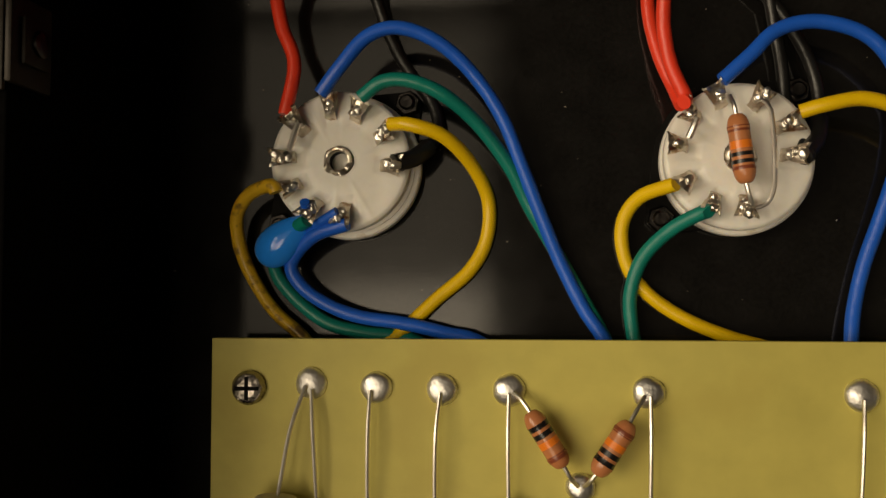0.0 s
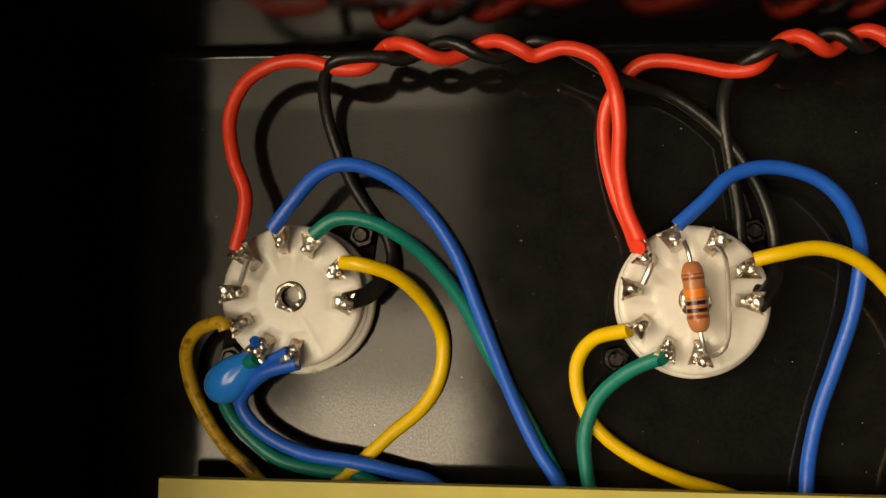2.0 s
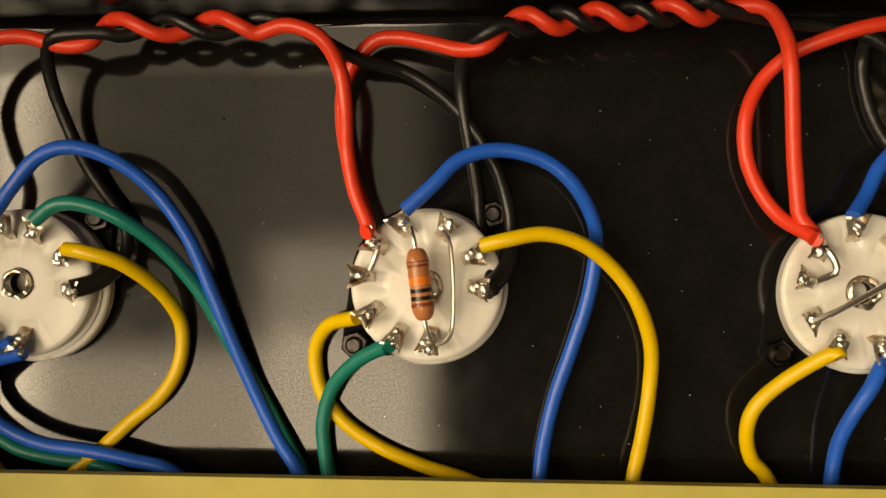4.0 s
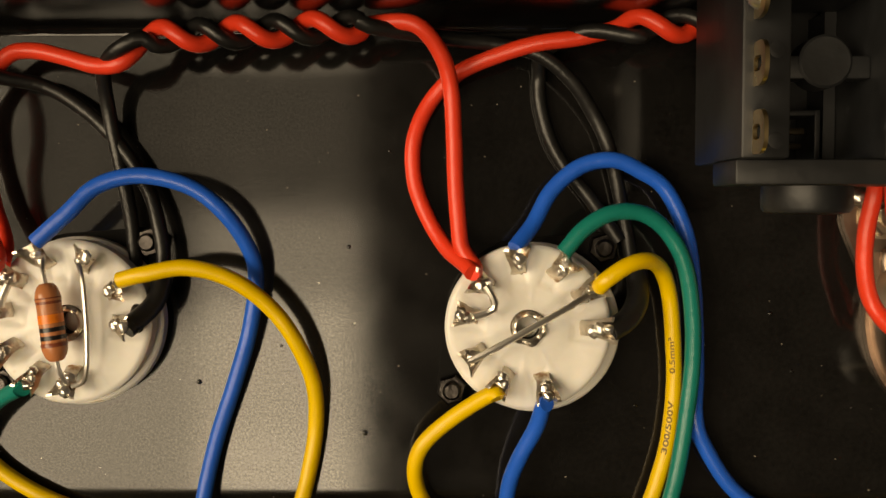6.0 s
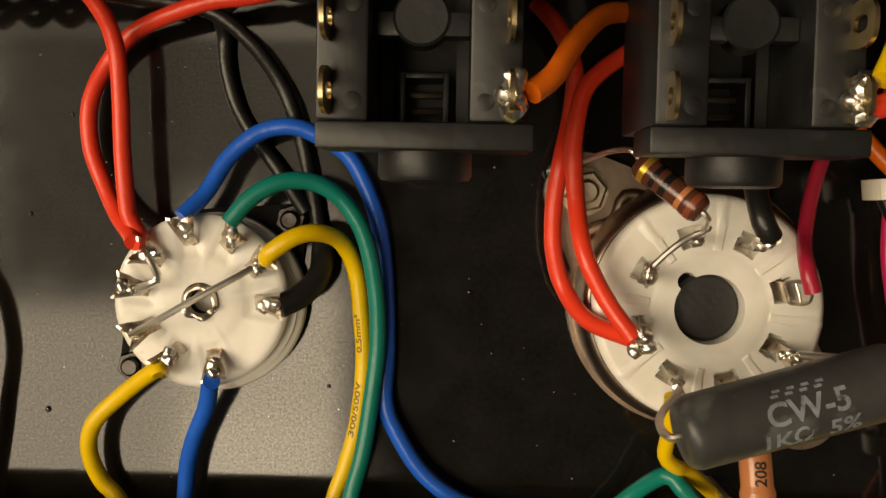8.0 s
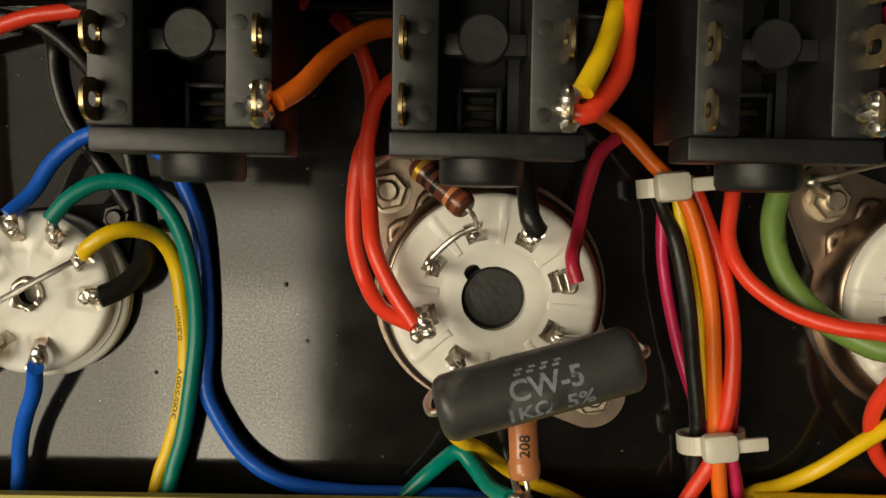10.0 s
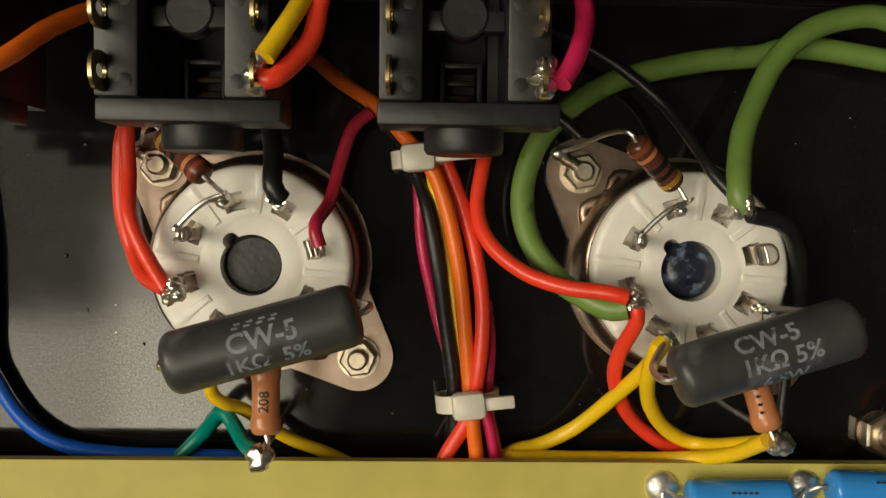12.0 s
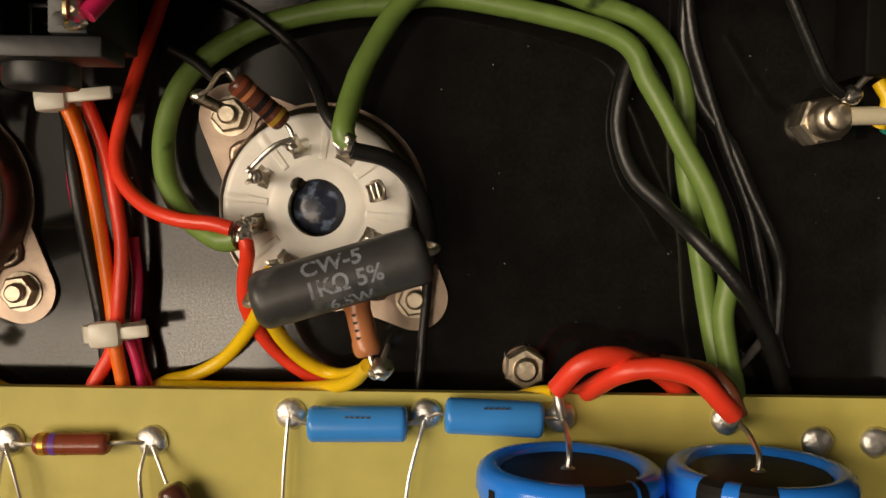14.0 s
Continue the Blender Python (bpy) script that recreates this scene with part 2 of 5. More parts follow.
def tube(bm, points, radius, sides=12, step=1.0, straight=False, taper=None):
    """A round rod along a line, with closed and slightly rounded ends."""
    line = [Vector(p) for p in points] if straight else smooth_path(points, step)
    n = len(line)
    tangents = [(line[min(i + 1, n - 1)] - line[max(i - 1, 0)]).normalized() for i in range(n)]
    side = tangents[0].orthogonal().normalized()
    rings = []
    for i in range(n):
        t = tangents[i]
        side = (side - t * side.dot(t)).normalized()
        up = t.cross(side)
        r = radius * (taper(i / max(1, n - 1)) if taper else 1.0)
        rings.append([bm.verts.new(line[i] + (side * math.cos(a) + up * math.sin(a)) * r)
                      for a in (2 * math.pi * k / sides for k in range(sides))])
    for lo, hi in zip(rings, rings[1:]):
        for k in range(sides):
            j = (k + 1) % sides
            bm.faces.new((lo[k], lo[j], hi[j], hi[k]))
    bm.faces.new(rings[0][::-1])
    bm.faces.new(rings[-1])
    return bm


def blob(bm, centre, size, seed=0, rough=0.22, level=3):
    """A lump of solder: a ball pulled out of round."""
    made = bmesh.ops.create_icosphere(bm, subdivisions=level, radius=1.0)["verts"]
    off = Vector((seed * 3.7, seed * 1.3, seed * 2.1))
    for v in made:
        d = v.co.copy()
        k = 1 + rough * noise.noise(d * 1.3 + off) + rough * 0.5 * noise.noise(d * 3.1 + off)
        v.co = Vector((d.x * size[0] * k, d.y * size[1] * k, d.z * size[2] * k)) + Vector(centre)
    return bm


def polar_top(bm, radii, segments, height, base, inner=None):
    """A round block whose top follows height(r, angle); inner(angle) is the edge of its hole."""
    rows = []
    for r in radii:
        row = []
        for k in range(segments):
            a = 2 * math.pi * k / segments
            rr = max(r, inner(a)) if inner else r
            row.append(bm.verts.new((rr * math.cos(a), rr * math.sin(a), height(rr, a))))
        rows.append(row)
    first = [bm.verts.new((v.co.x, v.co.y, base)) for v in rows[0]]
    last = [bm.verts.new((v.co.x, v.co.y, base)) for v in rows[-1]]
    rows = [first] + rows + [last]
    for lo, hi in zip(rows, rows[1:]):
        for k in range(segments):
            j = (k + 1) % segments
            bm.faces.new((lo[k], hi[k], hi[j], lo[j]))
    for k in range(segments):
        j = (k + 1) % segments
        bm.faces.new((first[k], first[j], last[j], last[k]))
    bmesh.ops.recalc_face_normals(bm, faces=bm.faces)
    return bm


def hull_plate(bm, discs, z0, z1, segments=40):
    """A flat plate round several discs (x, y, radius), with its edges."""
    pts = []
    for x, y, r in discs:
        for k in range(segments):
            a = 2 * math.pi * k / segments
            pts.append((x + r * math.cos(a), y + r * math.sin(a)))
    pts = sorted(set(pts))

    def half(seq):
        out = []
        for p in seq:
            while len(out) > 1 and (out[-1][0] - out[-2][0]) * (p[1] - out[-2][1]) - (out[-1][1] - out[-2][1]) * (p[0] - out[-2][0]) <= 0:
                out.pop()
            out.append(p)
        return out[:-1]
    ring = half(pts) + half(pts[::-1])
    lo, hi = [bm.verts.new((x, y, z0)) for x, y in ring], [bm.verts.new((x, y, z1)) for x, y in ring]
    for k in range(len(ring)):
        j = (k + 1) % len(ring)
        bm.faces.new((lo[k], lo[j], hi[j], hi[k]))
    bm.faces.new(lo[::-1])
    bm.faces.new(hi)
    return bm


def hex_nut(bm, x, y, z0, z1, across, turn=0.0):
    """A six-sided nut with chamfered corners."""
    r = across / math.sqrt(3)
    rings = []
    for rr, z in ((r, z0), (r, z1 - 0.35), (r * 0.88, z1)):
        rings.append([bm.verts.new((x + rr * math.cos(turn + k * math.pi / 3), y + rr * math.sin(turn + k * math.pi / 3), z)) for k in range(6)])
    for lo, hi in zip(rings, rings[1:]):
        for k in range(6):
            bm.faces.new((lo[k], lo[(k + 1) % 6], hi[(k + 1) % 6], hi[k]))
    bm.faces.new(rings[0][::-1])
    bm.faces.new(rings[-1])
    return bm


def lettering(text, size, place, mat, name, parent):
    """Flat letters laid on a surface: place(u, v) gives the point for each corner of the letters."""
    data = bpy.data.curves.new("letters", "FONT")
    data.body, data.size, data.align_x, data.align_y, data.resolution_u = text, size, "CENTER", "CENTER", 3
    data.offset = size * 0.022
    ob = new("letters", data)
    me = bpy.data.meshes.new_from_object(ob.evaluated_get(bpy.context.evaluated_depsgraph_get()))
    bpy.data.objects.remove(ob)
    bm = bmesh.new()
    bm.from_mesh(me)
    bmesh.ops.subdivide_edges(bm, edges=[e for e in bm.edges if e.calc_length() > size * 0.3], cuts=2)
    bmesh.ops.triangulate(bm, faces=bm.faces)
    for v in bm.verts:
        v.co = place(v.co.x, v.co.y)
    return part(name, bm, mat, parent)


# ---- the chassis: an open black steel tray ----


def structure(name, bm, mat, label, category):
    return tagged(finish(name, bm, mat, None, False), label, category, "", "structure")


structure("ground", box(bmesh.new(), (-170, -230, -32), (480, 170, -2.5)), BENCH, "dark matt work mat under the chassis", "bench")
floor = structure("floor", box(bmesh.new(), (-32, -96, -1.6), (342, 40, 0)), CHASSIS, "glossy black powder-coated steel chassis floor with dust specks", "floor")
structure("wall_west", box(bmesh.new(), (-32, -96, 0.0), (-30.4, 40, 43), 0.25), SIDESHADE, "black painted steel side of the chassis, darkened for shade", "wall")
structure("wall_north", box(bmesh.new(), (-30.4, 38.4, 0.0), (340.4, 40, 43), 0.25), PANELPAINT, "black painted steel panel that carries the jacks", "wall")
structure("wall_east", box(bmesh.new(), (340.4, -96, 0.0), (342, 40, 43), 0.25), CHASSIS, "black painted steel end of the chassis", "wall")
structure("wall_south", box(bmesh.new(), (-30.4, -96, 0.0), (340.4, -94.4, 43), 0.25), CHASSIS, "black painted steel front of the chassis", "wall")
bend = bmesh.new()
arc = [(38.4 - 1.3 + 1.3 * math.sin(a), 1.3 - 1.3 * math.cos(a)) for a in (math.pi / 2 * k / 8 for k in range(9))]
rows = [[bend.verts.new((x, y, z + 0.01)) for y, z in arc] for x in (-30.3, 340.3)]
for k in range(8):
    bend.faces.new((rows[0][k], rows[1][k], rows[1][k + 1], rows[0][k + 1]))
bmesh.ops.recalc_face_normals(bend, faces=bend.faces)
tagged(finish("trim_bend", bend, CHASSIS), "rounded bend where the chassis floor meets the panel", "sheet bend", "", "structure")
flecks, rnd = bmesh.new(), random.Random(12)
for k in range(420):
    x, y, s, a = rnd.uniform(-28, 335), rnd.uniform(-26, 36), 0.03 + 0.11 * rnd.random() ** 2.2, rnd.uniform(0, 6.3)
    ring = [flecks.verts.new((x + s * q * math.cos(a + j * 1.57), y + s * math.sin(a + j * 1.57), 0.03 + 0.05 * (j % 2))) for j, q in ((0, 1.6), (1, 1), (2, 1.6), (3, 1))]
    flecks.faces.new(ring)
tagged(finish("dust", flecks, DUST, None, False), "pale dust flecks scattered over the black floor", "dust", "", "stuff")
nib = None
for x, y, r in ((73.4, -8.9, 0.36), (93.6, 9.3, 0.32), (95.7, -15.7, 0.42), (131.8, -11.9, 0.3), (68, 16, 0.22), (99, 22, 0.25),
                (84.5, -4, 0.2), (149.5, 0.5, 0.35), (152.5, -7.2, 0.28), (160.5, -12, 0.25), (104, 14.5, 0.2), (262, 3, 0.3), (28, 24, 0.2)):
    if nib is None:
        bm = bmesh.new()
        bmesh.ops.create_icosphere(bm, subdivisions=2, radius=0.34)
        nib = finish("paint_nib", bm, CHASSIS)
        first = nib
    else:
        first = nib.copy()
        scene.collection.objects.link(first)
    first.parent = floor
    first.location = (x * MM, y * MM, 0.0)
    first.scale = (r / 0.34, r / 0.34, r / 0.5)

# Brass taken almost to black, standing in for shade below the rim.
CLIPMETAL = material("shaded_brass_clip", (0.014, 0.010, 0.006), 0.5, 0.4, vary=0.4, scale=300, bump=0.2)
clip = thing("cage_nut", -30.4, 9.8, 43, "dull brass clip nut pushed over the chassis rim, darkened for shade", "clip nut")
part("clip_body", box(bmesh.new(), (0.05, -5.4, -8.0), (0.95, 5.2, 0.9), 0.3), CLIPMETAL, clip)
part("clip_lip", box(bmesh.new(), (-2.6, -6.4, 0.2), (0.0, 6.2, 1.0), 0.3), CLIPMETAL, clip)
part("clip_boss", box(bmesh.new(), (1.0, -3.0, -6.8), (1.7, 2.8, -0.8), 0.4), CLIPMETAL, clip)
part("clip_screw", lathe(bmesh.new(), [(1.7, 1.75), (1.7, 2.1), (1.3, 2.3)], 20, axis="z"), DARKSTEEL, clip).matrix_basis = pose(0, 0, -0.004, 0, 90, 0)

# ---- nine-pin sockets ----
NOVAL_PINS = [-6 + 36 * k for k in range(9)]


def noval_height(r, a):
    k = min(1.0, max(0.0, (6.2 - r) / 2.4))
    z = 6.25 + 0.22 * k * k * (3 - 2 * k)
    for pin in NOVAL_PINS:
        d = (a - radians(pin) + math.pi) % (2 * math.pi) - math.pi
        across = abs(r * math.sin(d))
        if abs(d) < 0.5 and r > 5.4 and across < 1.45:
            z -= 0.26 * min(1.0, (1.45 - across) / 0.6) * min(1.0, (r - 5.4) / 0.5) * (1.0 - 0.5 * min(1.0, max(0.0, r - 7.5) / 2.5))
        web = abs((a - radians(pin + 18) + math.pi) % (2 * math.pi) - math.pi) * r
        if r > 3.0 and web < 0.6:
            z += 0.05 * (1 - web / 0.6) * min(1.0, (r - 3.0) / 1.5)
    if r > 9.9:
        z -= (r - 9.9) ** 2 * 1.1
    return z


def pin_tab(parent, angle, radius, z0, z1, lean, width, solder, seed):
    """One solder tab: a bent strip that stands out of the ceramic, with its lump of solder."""
    bm = bmesh.new()
    c, s = math.cos(radians(angle)), math.sin(radians(angle))
    rnd = random.Random(seed)
    twist = rnd.uniform(-0.35, 0.35)

    def at(u, w, z):
        uu = u * math.cos(twist) - w * math.sin(twist)
        ww = u * math.sin(twist) + w * math.cos(twist)
        return Vector(((radius + uu) * c - ww * s, (radius + uu) * s + ww * c, z))
    rows = []
    for n in range(8):
        up = n / 7
        u = lean * (0.06 * up + 0.94 * up ** 2.2)
        rows.append((u, width / 2 * (0.86 - 0.2 * math.sin(up * 3.14) + 0.34 * max(0.0, up - 0.6) / 0.4), z0 + (z1 - z0) * up))
    grid = []
    for n, (u, w, z) in enumerate(rows):
        line = []
        for m in range(7):
            q = m / 3 - 1
            rag = noise.noise(Vector((seed * 1.7 + q * 2.3, n * 0.9, 0.0)))
            lift = (0.5 * rag + (0.5 if abs(q) > 0.6 else -0.45)) if n == 7 else 0.0
            edge = 1.0 + 0.16 * noise.noise(Vector((n * 0.8, seed * 0.9, q * 3)))
            line.append((u + 0.22 * rag + 0.35 * q * q * (n / 7), w * q * edge, z + lift))
        grid.append(line)
    front = [[bm.verts.new(at(u - 0.16, w, z)) for u, w, z in line] for line in grid]
    back = [[bm.verts.new(at(u + 0.16, w, z)) for u, w, z in line] for line in grid]
    for n in range(7):
        for m in range(6):
            bm.faces.new((front[n][m], front[n][m + 1], front[n + 1][m + 1], front[n + 1][m]))
            bm.faces.new((back[n][m + 1], back[n][m], back[n + 1][m], back[n + 1][m + 1]))
        bm.faces.new((front[n][0], front[n + 1][0], back[n + 1][0], back[n][0]))
        bm.faces.new((front[n + 1][6], front[n][6], back[n][6], back[n + 1][6]))
    for m in range(6):
        bm.faces.new((front[7][m], front[7][m + 1], back[7][m + 1], back[7][m]))
        bm.faces.new((front[0][m + 1], front[0][m], back[0][m], back[0][m + 1]))
    bmesh.ops.recalc_face_normals(bm, faces=bm.faces)
    tab = part("solder_tab", bm, TIN, parent)
    if solder:
        lump = bmesh.new()
        for n in range(rnd.choice((2, 3, 3))):
            up = 0.68 + 0.14 * n
            where = at(lean * up ** 2.2 - 0.1 + rnd.uniform(-0.15, 0.25), rnd.uniform(-0.45, 0.45), z0 + (z1 - z0) * up + 0.1)
            blob(lump, where, (0.55 + rnd.uniform(0, 0.3), 0.55 + rnd.uniform(0, 0.35), 0.42 + rnd.uniform(0, 0.25)), seed + n, 0.3, 3)
        part("solder", lump, SOLDER, tab, "bright lumpy solder")
    return tab


def noval_socket(x, y, label, seed, base_shift, shift, tube_shift):
    """Nine-pin socket; its two ceramic discs sit a little off the pin circle."""
    root = thing("tube_socket", x, y, 0, label, "tube socket", "nine-pin sockets along the chassis")
    bm = hull_plate(bmesh.new(), [(0, 0, 10.6), (9.9, 9.35, 2.0), (-9.9, -9.35, 2.0)], 0.02, 1.0)
    part("mounting_saddle", bm, BLACKPLATE, root, "black mounting saddle", False)
    part("ceramic_base", lathe(bmesh.new(), [(10.5, 1.0), (11.05, 1.25), (11.05, 2.9), (10.8, 3.2), (10.2, 3.3), (10.2, 3.8)], 72), CERAMIC, root).location = (base_shift[0] * MM, base_shift[1] * MM, 0)
    radii = [2.25, 2.5, 3.0, 4.0, 4.6, 5.0, 5.4, 5.8, 6.4, 7.0, 7.8, 8.6, 9.3, 9.9, 10.2, 10.4, 10.55]
    bm = polar_top(bmesh.new(), radii, 180, noval_height, 3.7)
    part("ceramic_body", bm, CERAMIC, root).location = (shift[0] * MM, shift[1] * MM, 0)
    bm = lathe(bmesh.new(), [(1.5, 5.6), (1.5, 6.9), (1.6, 7.15), (1.85, 7.2), (2.2, 6.95), (2.2, 5.6)], 36, True)
    for v in bm.verts:
        if v.co.z > 6.8:
            v.co += Vector((v.co.x * 0.12, v.co.y * 0.12, 0.5)) * noise.noise(v.co * 0.9 + Vector((4.0, 2.0, 0.0)))
    part("centre_tube", bm, TIN, root, "ragged crimped metal tube").location = (tube_shift[0] * MM, tube_shift[1] * MM, 0)
    # Black liner and plug: the darkness inside the tube is put in as colour.
    part("bore_shade", lathe(bmesh.new(), [(1.49, 5.6), (1.49, 1.6), (0.2, 1.5), (0.2, 1.2), (2.2, 1.2), (2.2, 5.6)], 28, True), BLACKPLATE, root).location = (tube_shift[0] * MM, tube_shift[1] * MM, 0)
    rnd = random.Random(seed)
    for k, pin in enumerate(NOVAL_PINS):
        pin_tab(root, pin + rnd.uniform(-2, 2), 6.3, 4.9, rnd.uniform(8.7, 9.5), rnd.uniform(2.7, 3.6), rnd.uniform(2.5, 3.0), True, seed + k * 7)
    for sx, sy in ((9.9, 9.35), (-9.9, -9.35)):
        nut = part("nut", hex_nut(bmesh.new(), sx, sy, 1.0, 2.5, 3.5, 0.3), DARKSTEEL, root, "black steel nut", False)
        part("screw_end", lathe(bmesh.new(), [(1.2, 1.0), (1.2, 3.1), (0.9, 3.4)], 16, centre=(sx, sy)), DARKSTEEL, nut)
    return root


noval_socket(0.0, 0.0, "white ceramic nine-pin tube socket holding a blue capacitor", 11, (1.1, -0.5), (0.3, 0.0), (0.1, 0.0))
noval_socket(57.6, 0.6, "white ceramic nine-pin tube socket carrying a tan banded resistor", 83, (1.0, -0.9), (0.8, -0.7), (0.8, -0.8))
noval_socket(117.2, -0.1, "white ceramic nine-pin tube socket with a bare wire link", 151, (0.9, -0.9), (-0.2, -0.5), (-0.2, -0.6))

# ---- octal sockets ----
OCTAL_PINS = [16 + 45 * k for k in range(8)]


def octal_edge(a):
    d = (a - radians(130) + math.pi) % (2 * math.pi) - math.pi
    if abs(d) < 0.26:
        return 4.1 + 1.15 * math.sqrt(max(0.0, 1 - (d / 0.26) ** 2))
    return 4.1


def octal_height(r, a):
    z = 9.0
    if r < 7.0:
        k = min(1.0, (7.0 - r) / 0.9)
        z += 0.16 * k * k * (3 - 2 * k)
    for k, pin in enumerate(OCTAL_PINS):
        d = (a - radians(pin) + math.pi) % (2 * math.pi) - math.pi
        across = abs(r * math.sin(d))
        if abs(d) < 0.5 and 7.6 < r < 9.9 and across < 1.25:
            z -= 2.4
        e = (a - radians(pin + 22.5) + math.pi) % (2 * math.pi) - math.pi
        if abs(e) < 0.3 and r > 6.9 and abs(r * math.sin(e)) < 0.45:
            z += 0.22
    if r > 12.7:
        z -= (r - 12.7) ** 2 * 1.2
    return z


def octal_socket(x, y, label, plug_blue):
    root = thing("octal_socket", x, y, 0, label, "tube socket", "octal sockets along the chassis")
    ears = [(-13.9, 13.45), (13.9, -13.45)]
    bm = hull_plate(bmesh.new(), [(0, 0, 15.7)], 0.03, 1.1, 72)
    for sx, sy in ears:
        hull_plate(bm, [(sx * 0.45, sy * 0.45, 9.2), (sx, sy, 4.9)], 0.05, 1.06)
    flange = part("mounting_flange", bm, NICKEL, root, "crinkled nickel-plated flange", False)
    bm = lathe(bmesh.new(), [(15.1, 1.1), (15.0, 3.2), (14.75, 4.8), (14.3, 6.1), (13.9, 6.7), (13.65, 6.8), (13.5, 6.6), (13.5, 1.1)], 72, True)
    part("clamp_ring", bm, NICKEL, root, "nickel-plated clamp ring")
    for sx, sy in ears:
        bm = bmesh.new()
        tube(bm, [(sx * 0.62 + sy * 0.30, sy * 0.62 - sx * 0.30, 1.2), (sx * 0.80 + sy * 0.17, sy * 0.80 - sx * 0.17, 1.5), (sx * 0.74, sy * 0.74, 1.6),
                  (sx * 0.80 - sy * 0.17, sy * 0.80 + sx * 0.17, 1.5), (sx * 0.62 - sy * 0.30, sy * 0.62 + sx * 0.30, 1.2)], 0.75, 10)
        part("stiffening_rib", bm, NICKEL, flange)
    radii = [4.1, 4.5, 5.3, 6.3, 6.5, 6.9, 7.1, 7.5, 7.7, 8.3, 9.0, 9.7, 10.0, 10.8, 11.6, 12.5, 12.9, 13.2, 13.45]
    part("ceramic_body", polar_top(bmesh.new(), radii, 240, octal_height, 1.2, octal_edge), CERAMIC, root)
    if plug_blue:
        part("tube_tip", lathe(bmesh.new(), [(4.0, 1.2), (4.0, 6.4), (3.5, 7.2), (2.2, 7.7), (0.3, 7.8)], 40), PLUGBLUE, root, "glossy blue-black moulded tip in the centre hole")
    else:
        part("tube_tip", lathe(bmesh.new(), [(4.05, 1.2), (4.05, 6.6), (3.6, 7.0), (1.0, 7.1)], 40), PLUG, root, "matt dark grey tip in the centre hole")
    for k, pin in enumerate(OCTAL_PINS):
        if k:
            pin_tab(root, pin, 8.4, 6.8, 15.6, 0.9, 2.2, True, 101 + k * 9)
            continue
        bm = box(bmesh.new(), (8.2, -1.2, 6.8), (8.6, 1.2, 11.6), 0.1)
        rim = [(8.4, -1.1), (9.5, -1.3), (10.6, -1.2), (11.2, -0.5), (11.2, 0.5), (10.6, 1.2), (9.5, 1.3), (8.4, 1.1), (8.4, -1.1)]
        tube(bm, [(8.4 + 0.6 * (x - 8.4), y, 11.5 + 0.95 * (x - 8.4)) for x, y in rim], 0.24, 8, 0.5)
        tube(bm, [(9.2, -1.1, 12.7), (9.25, 0.0, 12.8), (9.2, 1.1, 12.7)], 0.2, 8, 0.5)
        bm.transform(Matrix.Rotation(radians(pin), 4, "Z"))
        part("solder_tab", bm, TIN, root, "bare tab with an open eye")
    for k, (sx, sy) in enumerate(ears):
        part("washer", lathe(bmesh.new(), [(3.0, 1.1), (3.0, 1.5), (1.5, 1.6)], 28, centre=(sx, sy)), ZINC, root)
        nut = part("nut", hex_nut(bmesh.new(), sx, sy, 1.6, 3.5, 4.6, 0.2 + k), ZINC, root, "zinc-plated hexagon nut", False)
        part("screw_end", lathe(bmesh.new(), [(1.45, 1.6), (1.45, 4.3), (1.1, 4.7)], 18, centre=(sx, sy)), ZINC, nut)
    return root


octal_socket(177.3, 0.0, "white ceramic octal tube socket in a nickel flange, grey centre", False)
octal_socket(236.4, -0.2, "white ceramic octal tube socket in a nickel flange, blue-black centre", True)


def placed(name, bm, mat, parent, label="", smooth=True):
    """A part given in the chassis's own coordinates, under a thing that stands anywhere."""
    off, up = Vector((0, 0, 0)), parent
    while up:
        off += up.matrix_basis.translation
        up = up.parent
    for v in bm.verts:
        v.co -= off / MM
    return part(name, bm, mat, parent, label, smooth)


# ---- jacks on the back panel ----


